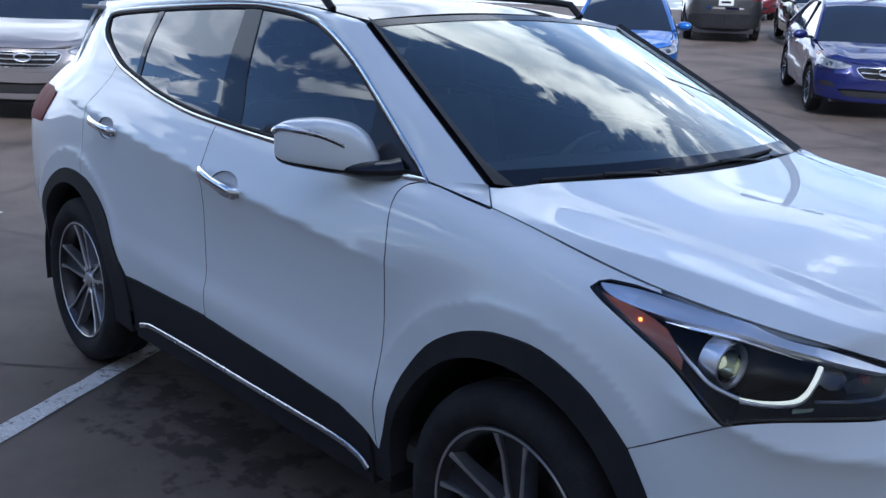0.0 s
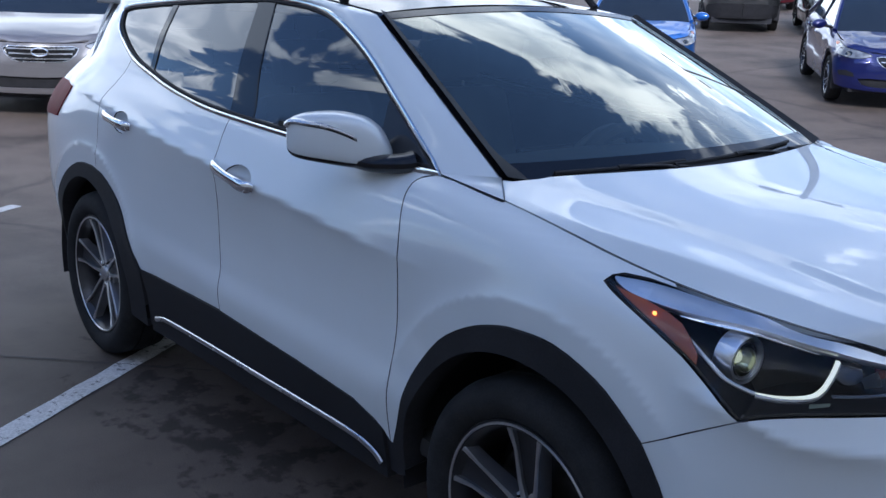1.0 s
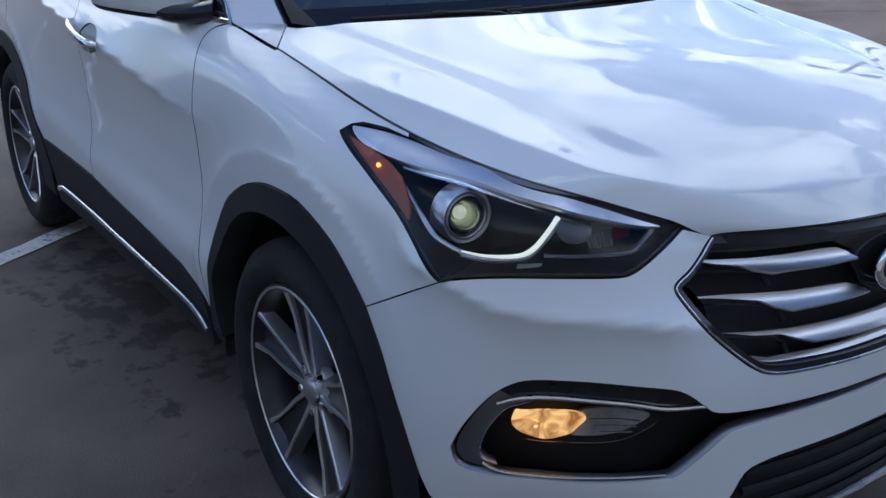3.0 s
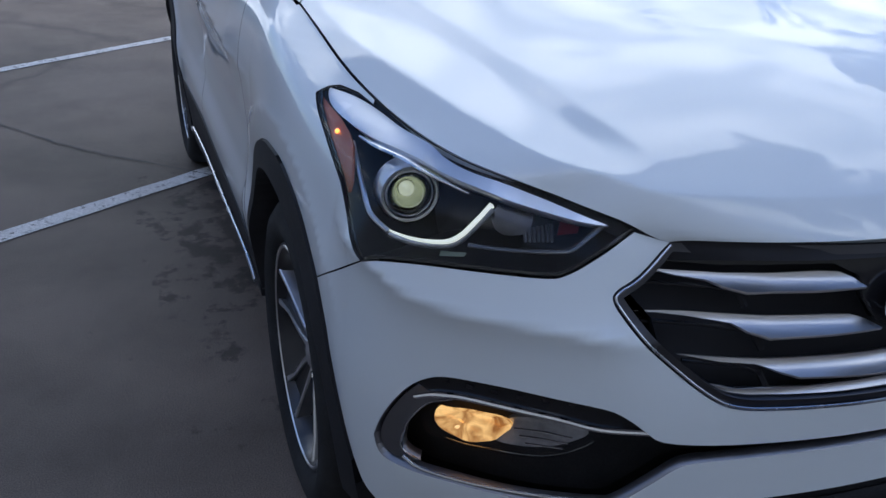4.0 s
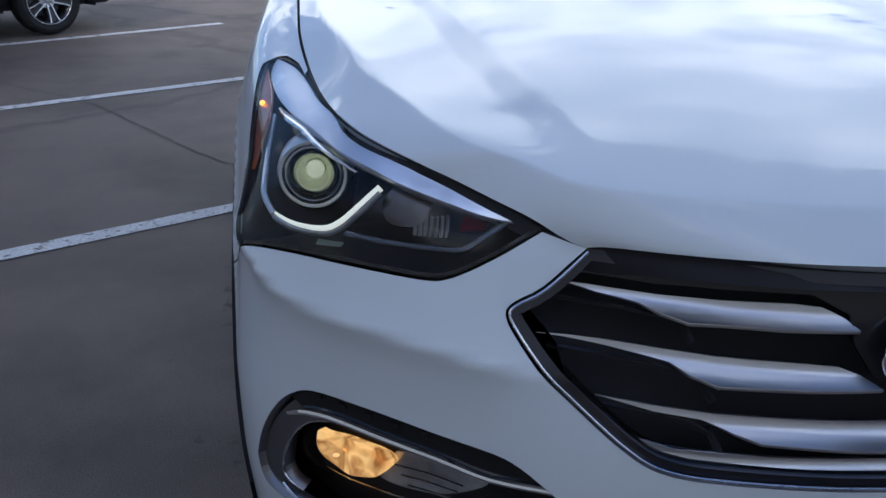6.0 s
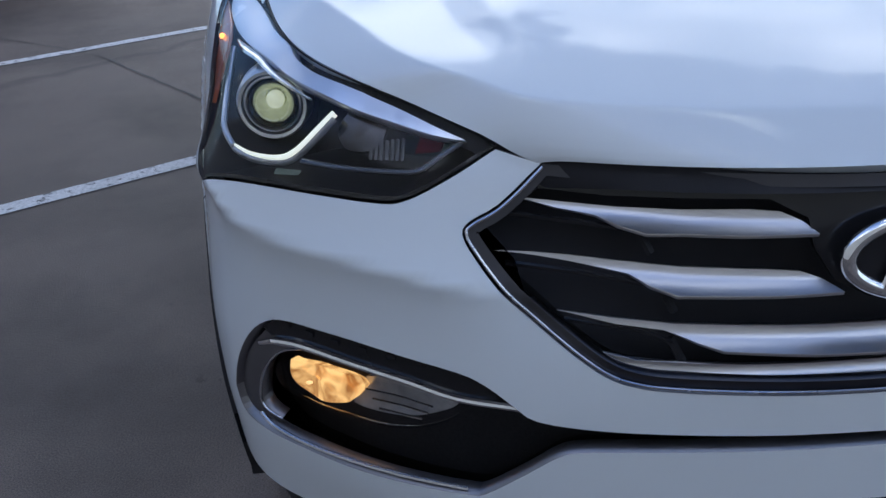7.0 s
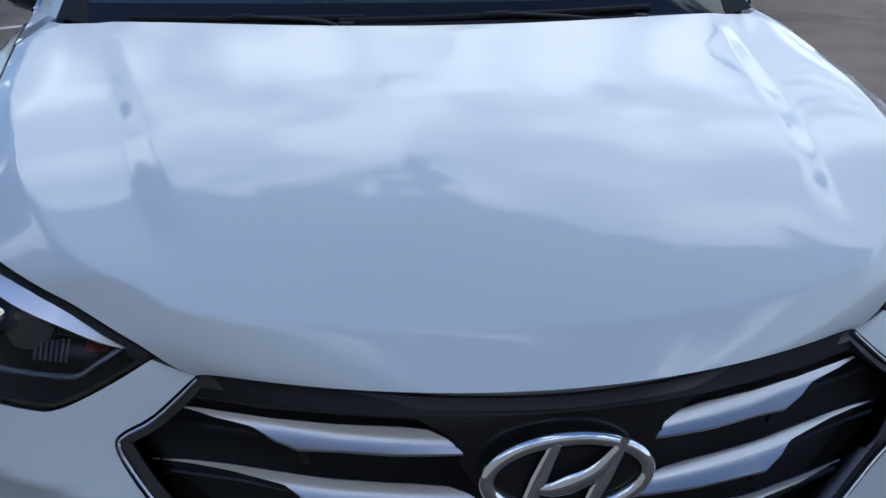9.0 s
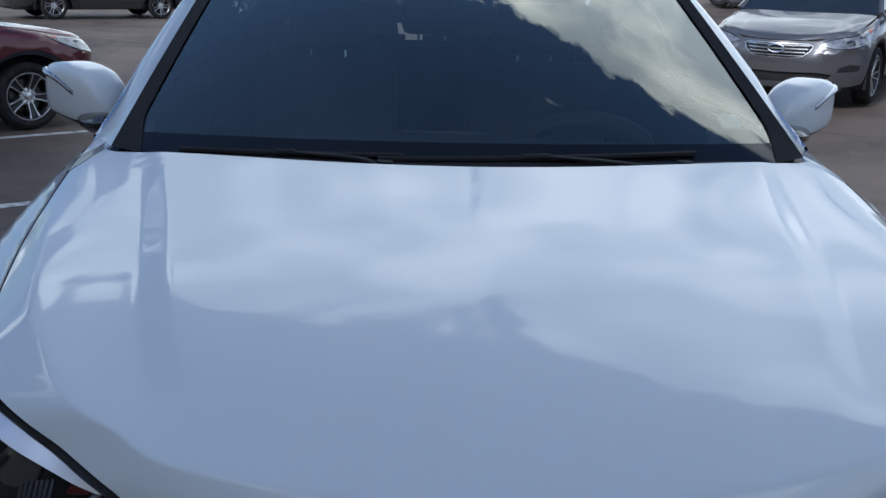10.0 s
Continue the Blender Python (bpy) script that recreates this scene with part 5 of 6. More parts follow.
part("skid_trim", tube(strip_on(smooth([(-0.62, 0.30), (-0.45, 0.275), (-0.3, 0.262), (0.3, 0.262), (0.45, 0.275), (0.62, 0.30)], 6), -0.012, -1), 0.012, n=8), SATIN, car, "silver lower bumper trim")

# ---- grille and badge ----
grille = new("grille")
grille.parent = car
tagged(grille, "dark hexagonal grille with three silver bars and chrome frame")
onbody("grille_back", grille_loop, UNDER, -0.075, -1, parent=grille, rim=-0.06, step=0.05)
frame_in = shrink(grille_loop, 0.016)
onbody("frame", shrink(grille_loop, 0.002), FRAME, -0.004, -1, parent=grille, holes=[frame_in], step=0.02, rim=0.03, label="dark satin frame")
line = [tuple(p) for p in shrink([q for q in smooth(GRILLE_LOW, 4)] + [(0.0, 0.9)], 0.004)][:-1]
for sgn in (1, -1):
    part("frame_line", tube(strip_on([(sgn * s, z) for s, z in line], 0.001, -1), 0.0022, n=6), SATIN, grille, "thin chrome line")
panel = mirrored([(0.0, 0.742), (0.06, 0.748), (0.10, 0.770), (0.125, 0.808), (0.135, 0.845), (0.18, 0.866), (0.287, 0.864), (0.37, 0.864), (0.48, 0.872), (0.446, 0.893), (0.3, 0.893), (0.0, 0.893)])
onbody("upper_panel", panel, GLOSSBLACK, -0.018, -1, parent=grille, step=0.03, rim=0.02, label="gloss black upper panel")
def blade(top, tall, back=-0.026, deep=0.75):
    """A grille bar's face: a hollow blade, upright at its top and flaring out to its lower lip."""
    def at(s, z):
        fall = np.clip(top + 0.05 * np.clip(np.abs(s) - 0.28, 0, 1) - z, 0, None)
        return body(back + deep * fall**2.6 / tall**1.6)(s, z)
    return at


bars = ([(0.492, 0.866), (0.43, 0.861), (0.364, 0.857), (0.287, 0.856), (0.20, 0.859), (0.165, 0.857), (0.140, 0.847), (0.123, 0.836), (0.212, 0.834), (0.325, 0.834), (0.36, 0.840), (0.387, 0.848), (0.44, 0.855)],
        [(0.515, 0.806), (0.44, 0.800), (0.363, 0.794), (0.287, 0.789), (0.18, 0.788), (0.14, 0.786), (0.115, 0.778), (0.091, 0.766), (0.18, 0.764), (0.287, 0.763), (0.32, 0.770), (0.345, 0.780), (0.43, 0.793)])
for sgn in (1, -1):
    for loop in bars:
        zc = 0.858 if loop is bars[0] else 0.790
        patch("grille_bar", [(sgn * s, z - 0.008) for s, z in loop], blade(zc - 0.008, 0.026), GRILLEBAR, grille, "satin silver grille bar", step=0.006, rim=0.006, flip=True)
    for z0, z1, s0 in ((0.838, 0.825, 0.50), (0.782, 0.762, 0.50), (0.712, 0.694, 0.425), (0.665, 0.655, 0.38)):
        part("grille_rib", tube(strip_on([(sgn * s0, z0), (sgn * (s0 - 0.1), (z0 + z1) / 2 - 0.004), (sgn * 0.29, z1 - 0.01)], -0.03, -1), 0.004, n=6), GLOSSBLACK, grille)
    for s, z in ((0.325, 0.81), (0.295, 0.74), (0.28, 0.67)):
        part("grille_post", tube(strip_on([(sgn * (s + 0.012), z + 0.018), (sgn * (s - 0.008), z - 0.018)], -0.035, -1), 0.006, n=6), PLASTIC, grille)
patch("grille_bar", mirrored([(0.0, 0.709), (0.15, 0.709), (0.287, 0.711), (0.36, 0.716), (0.434, 0.724), (0.36, 0.709), (0.30, 0.703), (0.26, 0.691), (0.23, 0.685), (0.12, 0.682), (0.0, 0.681)]), blade(0.712, 0.029), GRILLEBAR, grille, "satin silver grille bar", step=0.006, rim=0.006, flip=True)
patch("grille_bar", mirrored([(0.0, 0.657), (0.2, 0.657), (0.33, 0.662), (0.375, 0.672), (0.345, 0.653), (0.2, 0.645), (0.0, 0.643)]), blade(0.658, 0.02), GRILLEBAR, grille, "satin silver lower bar", step=0.006, rim=0.006, flip=True)
badge = new("badge")
badge.parent = car
tagged(badge, "chrome oval badge on a dark oval plate")
badge.matrix_basis = pose(0.902, 0, 0.806, 0, -7, 0)
ell = [(0.0, 0.099 * math.cos(a), 0.0475 * math.sin(a)) for a in np.linspace(0, 2 * math.pi, 72, endpoint=False)]
part("ring", tube(ell, 0.0095, closed=True, n=12, up=(1, 0, 0), squash=0.8), CHROME, badge, "chrome oval ring")
bm = bmesh.new()
rim0 = [bm.verts.new((-0.004, y * 0.98, z * 0.98)) for _, y, z in ell]
bm.faces.new(rim0)
part("plate", bm, GLOSSBLACK, badge, "dark oval plate")
for y0, y1, z1 in ((-0.016, -0.056, -0.044), (0.068, 0.022, -0.047)):
    pts = [(0.004, y0 + (y1 - y0) * t, 0.044 + (z1 - 0.044) * t) for t in np.linspace(0, 1, 9)]
    part("badge_stroke", tube(pts, np.interp(np.linspace(0, 1, 9), [0, 0.5, 1], [0.0075, 0.0105, 0.0085]), n=8, up=(1, 0, 0), squash=0.5), CHROME, badge, "slanted chrome stroke")
pts = spline([(0.006, -0.036, -0.013), (0.007, -0.012, -0.012), (0.008, 0.030, 0.004), (0.007, 0.060, 0.033)], 16)
part("badge_stroke", tube(pts, np.interp(np.linspace(0, 1, 16), [0, 0.45, 1], [0.006, 0.0125, 0.006]), n=8, up=(1, 0, 0), squash=0.45), CHROME, badge, "slanted chrome stroke")
part("front_sensor", box(bmesh.new(), (0.02, 0.03, 0.012), pose(0.893, 0, 0.742), 0.003), PLASTIC, car)

# ---- mirrors, wipers ----
def spline_z(t, at, values):
    return hermite(at, values)(np.clip(t, 0, 1))


for side in (-1, 1):
    mirror = new("door_mirror")
    mirror.parent = car
    tagged(mirror, "white door mirror with a clear turn lamp on a black foot")
    # outer end swept back
    mirror.matrix_basis = pose(-0.722, side * 0.928, 1.228, 0, 0, math.degrees(math.atan2(side * 0.72, -0.69)))

    front = -side

    def housing(u, t, grow=1.0):
        """The mirror head: u round its section (0.25 up, 0 ahead), t from its outer to its inner end."""
        a = u * 2 * math.pi
        top = spline_z(t, [0, 0.22, 0.45, 0.7, 0.86, 1.0], [0.056, 0.069, 0.074, 0.064, 0.038, -0.020])
        low = spline_z(t, [0, 0.3, 0.7, 1.0], [-0.056, -0.066, -0.078, -0.080])
        deep = spline_z(t, [0, 0.3, 0.6, 1.0], [0.034, 0.060, 0.064, 0.045])
        end = np.clip(1 - np.abs(2 * t - 1) ** 9, 0, 1) ** 0.4
        power = lambda w, e: np.sign(w) * np.abs(w) ** e
        y = front * deep * end * power(np.cos(a), 0.52) * grow
        z = (top + low) / 2 + (top - low) / 2 * (0.35 + 0.65 * end) * power(np.sin(a), 0.58) * grow * np.where(end > 0, 1, 0)
        return np.stack([0.147 * (1 - 2 * t) * (1 + 0.02 * np.cos(a) * 0), y - front * 0.010 * (2 * t - 1) ** 2, z], -1)
    ts = np.concatenate([[0.0, 0.004, 0.012, 0.025, 0.045], np.linspace(0.07, 0.93, 30), [0.955, 0.975, 0.988, 0.996, 1.0]])
    sheet("cap", housing, np.linspace(-0.10, 0.62, 41), ts, WHITE, mirror, "white mirror cap", flip=side < 0)
    sheet("underside", lambda u, t: housing(u, t, 0.985), np.linspace(0.60, 0.92, 16), ts, GLOSSBLACK, mirror, "black mirror underside", flip=side < 0)
    sheet("mirror_glass", lambda u, t: housing(u, t, 1.01), np.linspace(0.44, 0.56, 6), np.linspace(0.10, 0.85, 10), CHROME, mirror, "mirror glass", flip=side < 0)
    us = np.interp(np.linspace(0, 1, 20), [0, 0.3, 1], [0.125, 0.075, 0.012])
    lampline = housing(us, np.linspace(0.012, 0.70, 20), 1.004)
    part("turn_lamp", tube(lampline, np.linspace(0.0105, 0.003, 20), n=8), SATIN, mirror, "clear turn lamp strip")
    part("lamp_gap", tube(lampline - np.array([0, 0, 0.006]), np.linspace(0.004, 0.0018, 20), n=6), GLOSSBLACK, mirror)
    foot = np.array([(-0.55, side * 0.80, 1.178), (-0.57, side * 0.83, 1.172), (-0.63, side * 0.87, 1.168), (-0.70, side * 0.90, 1.175)])
    part("mirror_foot", tube(spline(foot, 12), np.linspace(0.055, 0.042, 12), n=14, squash=0.55), GLOSSBLACK, car, "gloss black mirror foot")

for name, q0, v0, q1, v1 in (("wiper", -0.80, 0.018, -0.18, 0.030), ("wiper", -0.25, 0.018, 0.66, 0.042)):
    wiper = new(name)
    wiper.parent = car
    tagged(wiper, "black windscreen wiper at rest")
    qs, vs = np.linspace(q0, q1, 24), np.linspace(v0, v1, 24)
    part("blade", tube(windscreen(qs, vs - 0.012, 0.008), 0.006, n=6), PLASTIC, wiper)
    part("blade_clip", tube(windscreen(qs[10:13], vs[10:13] - 0.012, 0.011), 0.007, n=8), PLASTIC, wiper)
    part("arm", tube(spline([windscreen(q1 - 0.05, -0.03, 0.0), windscreen((q0 + q1) / 2 + 0.2, -0.005, 0.014), windscreen((q0 + q1) / 2, (v0 + v1) / 2 - 0.012, 0.012)], 14), np.linspace(0.010, 0.006, 14), n=8, squash=0.6), PLASTIC, wiper)
    part("pivot", lathe([(0.0, 0.02), (0.016, 0.02), (0.02, 0.0), (0.02, -0.03)], 16, axis="z"), PLASTIC, wiper).matrix_basis = Matrix.Translation(windscreen(q1 - 0.05, -0.02, 0.0))

# ---- inside the white car ----
def dash(u, v):
    q, w = u * 2 - 1, v
    x = -0.30 - 0.60 * w - 0.05 * (1 - q * q)
    z = 1.135 - 0.015 * w - 0.02 * q * q - 0.25 * np.clip(w - 0.75, 0, 1) ** 1.3 * 4
    return np.stack([x, q * (0.70 + 0.02 * w), z], -1)


sheet("dashboard", dash, np.linspace(0, 1, 25), np.linspace(0, 1, 16), INTERIOR, car, "dark dashboard")
hood_bulge = [(-0.80, 0.37 + 0.17 * math.cos(a), 1.09 + 0.075 * math.sin(a)) for a in np.linspace(0, math.pi, 12)]
part("instrument_hood", tube(hood_bulge, 0.03, n=8, up=(1, 0, 0)), INTERIOR, car)
part("centre_screen", box(bmesh.new(), (0.03, 0.26, 0.16), pose(-0.82, 0, 1.05, 0, -12, 0), 0.01), GLOSSBLACK, car)
steer = new("steering_wheel")
steer.parent = car
steer.matrix_basis = pose(-0.93, 0.37, 1.0, 0, -65, 0)
part("steering_rim", tube([(0.185 * math.cos(a), 0.185 * math.sin(a), 0) for a in np.linspace(0, 2 * math.pi, 40, endpoint=False)], 0.016, closed=True, n=8), LEATHER, steer, "leather steering wheel rim")
part("steering_hub", box(bmesh.new(), (0.13, 0.15, 0.05), None, 0.02), INTERIOR, steer)
for a in (0, 90, -90):
    part("steering_spoke", box(bmesh.new(), (0.12, 0.03, 0.02), pose(0, 0, 0, 0, 0, a + 180) @ pose(0.12, 0, 0), 0.006), INTERIOR, steer)


def seat(x, y, rear=False):
    s = new("rear_seat" if rear else "front_seat")
    s.parent = car
    s.matrix_basis = pose(x, y, 0.42)
    part("cushion", box(bmesh.new(), (0.52, 0.52, 0.18), pose(0, 0, 0.2, 0, -8, 0), 0.05), LEATHER, s)
    part("backrest", box(bmesh.new(), (0.15, 0.50, 0.62), pose(-0.31, 0, 0.52, 0, -18, 0), 0.06), LEATHER, s)
    part("headrest", box(bmesh.new(), (0.10, 0.27, 0.18), pose(-0.44, 0, 0.93, 0, -14, 0), 0.04), LEATHER, s)
    for yy in (-0.06, 0.06):
        part("headrest_post", tube([(-0.41, yy, 0.75), (-0.435, yy, 0.88)], 0.007, n=6), CHROME, s)


for x, y in ((-1.35, -0.37), (-1.35, 0.37)):
    seat(x, y)
for x, y in ((-2.3, -0.42), (-2.3, 0.05), (-2.3, 0.45)):
    seat(x, y, True)
sheet("windscreen_label", lambda q, v: windscreen(q, v, -0.003), np.linspace(0.80, 0.87, 4), np.linspace(0.14, 0.20, 4), PAPER, car, "pale paper label inside the windscreen")
inner = new("inside_mirror")
inner.parent = car
p = windscreen(0.0, 0.80, -0.03)
part("mirror_body", box(bmesh.new(), (0.03, 0.25, 0.065), Matrix.Translation(p + np.array([-0.06, 0, -0.04])) @ pose(0, 0, 0, 0, 10, 8), 0.012), INTERIOR, inner)
part("mirror_stem", tube([p, p + np.array([-0.04, 0, -0.03])], 0.014, n=8), INTERIOR, inner)
part("sensor_box", box(bmesh.new(), (0.12, 0.13, 0.03), Matrix.Translation(windscreen(0.0, 0.90, -0.03)) @ pose(0, 0, 0, 0, 30, 0), 0.01), INTERIOR, inner)
part("headliner", box(bmesh.new(), (2.3, 1.15, 0.02), pose(-2.2, 0, 1.545), 0.005), LEATHER, car)


def tail(q, v, out=0.0):
    """The slope of the tail from the roof's end down to the tailgate."""
    a, b = roof(q, np.ones_like(q)), np.stack([-3.565 + 0.105 * q**2, 0.57 * q, 1.276 + 0.0 * q], -1)
    return a + (b - a) * v[..., None] + np.stack([-0.02 * 4 * v * (1 - v) - out, 0 * q, 0.015 * 4 * v * (1 - v) + out], -1)


sheet("tailgate_frame", tail, np.linspace(-1, 1, 25), np.linspace(0, 1, 10), WHITE, car, "white upper tailgate", thick=0.02)
sheet("rear_window", lambda q, v: tail(q, v, 0.004), np.linspace(-0.80, 0.80, 21), np.linspace(0.12, 0.86, 8), ROOFGLASS, car, "dark rear window", thick=0.004)


# ---- other cars on the lot ----
FARGLASS = material("dark car glass", (0.014, 0.018, 0.022), 0.03, vary=0.2, coat=1.0, spec=0.8)
LAMPCLEAR = material("far headlamp", (0.26, 0.27, 0.29), 0.15, 0.5, 0.45, 14, coat=1.0)
PLATE = material("number plate", (0.6, 0.62, 0.62), 0.5, vary=0.05)


def paint(name, color, metal=0.55):
    return material(name, color, 0.32, metal, 0.06, 3.0, coat=1.0, coat_rough=0.02)


def small_car(m, label, coat, low=0.82, roof_h=1.45, style="sedan", wide=0.97, wheel_r=0.318, name="sedan", bars=3):
    """A parked car: lower body after the lines of a modern car, with its own cabin, lamps and wheels."""
    c = empty(name, m, label, "car", "parked cars")
    k = np.array([0.97, wide, low])

    def lower(out=0.0, side=-1):
        at = body(out, side)
        return lambda s, z: at(s, z) * k

    def panel(part_name, loop, mat, out=0.0, side=-1, text="", **kw):
        kw.setdefault("step", 0.07)
        return patch(part_name, loop, lower(out, side), mat, c, text, flip=side < 0, **kw)
    bumper = [(0.0, 0.626)] + list(reversed(smooth(GRILLE_LOW, 2)))[1:] + HL_LOW + [(1.08, 0.787)] + ARCH_B + [(1.0, 0.36), (0.8, 0.33), (0.5, 0.31), (0.0, 0.30)]
    intake = mirrored([(0.0, 0.50), (0.45, 0.51), (0.62, 0.49), (0.55, 0.40), (0.4, 0.37), (0.0, 0.37)])
    panel("front_bumper", mirrored(bumper), coat, holes=[intake])
    panel("intake", intake, PLASTIC, -0.03, rim=-0.03)
    mouth = mirrored([(0.0, 0.872), (0.34, 0.868), (0.40, 0.842), (0.37, 0.775), (0.29, 0.70), (0.22, 0.682), (0.0, 0.678)])
    panel("nose_panel", shrink(grille_loop, 0.002), coat, 0.0, holes=[shrink(mouth, 0.004)], rim=0.02, step=0.04)
    panel("grille", mouth, GLOSSBLACK, -0.02, rim=-0.02, text="dark grille")
    panel("grille_frame", mouth, SATIN, 0.004, holes=[shrink(mouth, 0.011)], rim=0.02, step=0.03)
    for i in range(bars):
        z = 0.685 + 0.17 * (i + 0.5) / bars
        w = 0.28 + 0.09 * (i + 0.5) / bars
        panel("grille_bar", [(-w, z), (w, z), (w, z + 0.016), (-w, z + 0.016)], SATIN, -0.004, rim=0.012, step=0.05)
    ell = [(0.0, 0.085 * math.cos(a), 0.043 * math.sin(a)) for a in np.linspace(0, 2 * math.pi, 32, endpoint=False)]
    part("badge", tube(ell, 0.010, closed=True, n=6, up=(1, 0, 0)), CHROME, c, "chrome oval badge").matrix_basis = pose(0.905 * 0.97, 0, 0.80 * low)
    for side in (-1, 1):
        wide_lamp = [tuple(p) for p in spline([(0.47, 0.868), (0.60, 0.822), (0.80, 0.825), (1.02, 0.872), (1.18, 0.94), (1.31, 1.03), (1.12, 1.005), (0.86, 0.96), (0.64, 0.925)], 40, closed=True)]
        lamp = panel("headlamp", wide_lamp, LAMPCLEAR, 0.006, side, "clear headlamp", rim=0.02, step=0.05)
        ring = [tuple(p) for p in np.array([(0.80 + 0.055 * math.cos(t), 0.882 + 0.038 * math.sin(t)) for t in np.linspace(0, 2 * math.pi, 20, endpoint=False)])]
        panel("lamp_projector", ring, FARGLASS, 0.009, side, rim=0.01, step=0.03)
        panel("headlamp_bezel", shrink(wide_lamp, -0.008), GLOSSBLACK, 0.003, side, rim=0.02)
        panel("lamp_panel", shrink(HL_LOOP, -0.004), coat, 0.0, side, rim=0.02)
        panel("turn_lens", [(1.33, 1.03), (1.22, 0.985), (1.20, 1.015), (1.28, 1.035)], AMBER, 0.006, side, rim=0.01)
        panel("fog_recess", [(0.66, 0.52), (0.9, 0.53), (0.93, 0.60), (0.80, 0.62), (0.68, 0.58)], PLASTIC, 0.003, side, rim=0.01)
        fender = [(1.207, 1.036)] + top_line(1.215, 1.72, 8, 0.003) + pillar_foot + GAP_F + ARCH_F + [(1.08, 0.787)] + HL_OUT + [(1.345, 1.042), (1.328, 1.046)]
        panel("fender", shrink(fender, 0.003), coat, 0.0, side)
        panel("front_door", shrink(GAP_F + SILL[1:6] + list(reversed(GAP_M)) + [(2.637, 1.176), (2.217, 1.162)], 0.003), coat, 0.0, side)
        rear = GAP_M + [(3.55, 0.533)] + ARCH_R[:5] + [(4.105, 0.99), (4.115, 1.149), (4.05, 1.262), (3.6, 1.235)]
        panel("rear_door", shrink(rear, 0.003), coat, 0.0, side)
        quarter = [(4.05, 1.262), (4.115, 1.149), (4.105, 0.99)] + ARCH_R[4:] + [(4.9, 0.34), (5.4, 0.33), (5.95, 0.33), (5.95, 1.15), (5.4, 1.22), (4.9, 1.26)]
        panel("quarter_panel", shrink(quarter, 0.003), coat, 0.0, side)
        panel("tail_lamp", [(4.85, 1.0), (5.3, 1.0), (5.45, 1.12), (5.1, 1.17), (4.8, 1.15)], REDLENS, 0.008, side, "red tail lamp")
        if style == "suv":
            panel("rear_bumper", [(4.93, 0.37), (5.4, 0.34), (5.94, 0.34), (5.94, 0.68), (5.45, 0.68), (5.1, 0.64), (4.98, 0.58)], PLASTIC, 0.035, side, "black plastic rear bumper", rim=0.04)
            panel("tailgate_strip", [(5.52, 0.79), (5.94, 0.79), (5.94, 0.83), (5.54, 0.83)], CHROME, 0.012, side, "bright strip under the plate", rim=0.012)
        panel("sill", SILL[1:] + [(3.62, 0.40), (3.62, 0.30), (2.07, 0.29)], coat if style != "suv" else PLASTIC, -0.004, side, rim=0.05)
        hole = [[(q + 0.46 * math.cos(t), 0.365 + 0.47 * math.sin(t)) for t in np.linspace(math.radians(-14), math.radians(194), 20)] for q in (1.545, 4.245)]
        skin = [(1.14, 0.95), (1.72, 1.10), (3.05, 1.17), (4.03, 1.22), (5.1, 1.1), (5.9, 1.1), (5.9, 0.42), (4.72, 0.42)] + hole[1][1:-1] + [(3.75, 0.30), (2.03, 0.30)] + hole[0][1:-1] + [(1.09, 0.46), (1.09, 0.78)]
        panel("gap_shade_skin", skin, UNDER, -0.012, side, rim=0.0, step=0.09)
        for centre in (1.545, 4.245):
            bm = bmesh.new()
            rows = [[bm.verts.new(tuple(np.array([(1.545 - centre) + 0.46 * math.cos(t), side * y, 0.365 + 0.46 * math.sin(t)]) * k)) for y in (0.90, 0.6)] for t in np.linspace(math.radians(-12), math.radians(192), 18)]
            for p, q in zip(rows, rows[1:]):
                bm.faces.new((p[0], p[1], q[1], q[0]))
            bm.faces.new([r[1] for r in rows])
            part("wheel_well", bm, UNDER, c)
        for s0, z0 in ((2.76, 1.02), (3.76, 1.07)):
            part("door_handle", tube(lower(0.022, side)(np.linspace(s0, s0 + 0.22, 6), np.full(6, z0)), 0.013, n=6), coat, c)
        bm = bmesh.new()
        bmesh.ops.create_uvsphere(bm, u_segments=16, v_segments=10, radius=1.0, matrix=pose(-0.62, side * 1.0 * wide, 1.22 * low, 0, 0, side * -25) @ Matrix.Diagonal((0.07, 0.12, 0.07, 1)))
        part("door_mirror", bm, coat, c)
        part("mirror_foot", tube([(-0.6, side * 0.80 * wide, 1.17 * low), (-0.62, side * 0.93 * wide, 1.19 * low)], 0.022, n=6), PLASTIC, c)
    sheet("hood", lambda q, v: hood(q, v) * k, np.linspace(-0.99, 0.99, 31), np.linspace(0.01, 0.985, 24), coat, c, thick=0.015)
    part("underbody", box(bmesh.new(), (4.2, 1.4 * wide, 0.15), pose(-1.4, 0, 0.29), 0.03), UNDER, c)
    # cabin: windscreen, roof, rear window, sides
    belt = 1.185 * low
    if style == "sedan":
        line = [(-0.24, 1.15 * low), (-1.05, roof_h - 0.06), (-1.55, roof_h), (-2.25, roof_h - 0.045), (-3.05, 1.24 * low), (-3.62, 1.20 * low)]
    elif style == "hatch":
        line = [(-0.24, 1.15 * low), (-1.05, roof_h - 0.06), (-1.6, roof_h), (-2.7, roof_h - 0.05), (-3.35, 1.22 * low), (-3.6, 1.18 * low)]
    else:
        line = [(-0.24, 1.15 * low), (-0.95, roof_h - 0.08), (-1.5, roof_h), (-3.1, roof_h - 0.03), (-3.52, 1.22 * low), (-3.62, 1.18 * low)]
    line = [np.array(p) for p in line]

    def cabin_half(z):
        t = np.clip((z - belt) / (roof_h - belt), 0, 1)
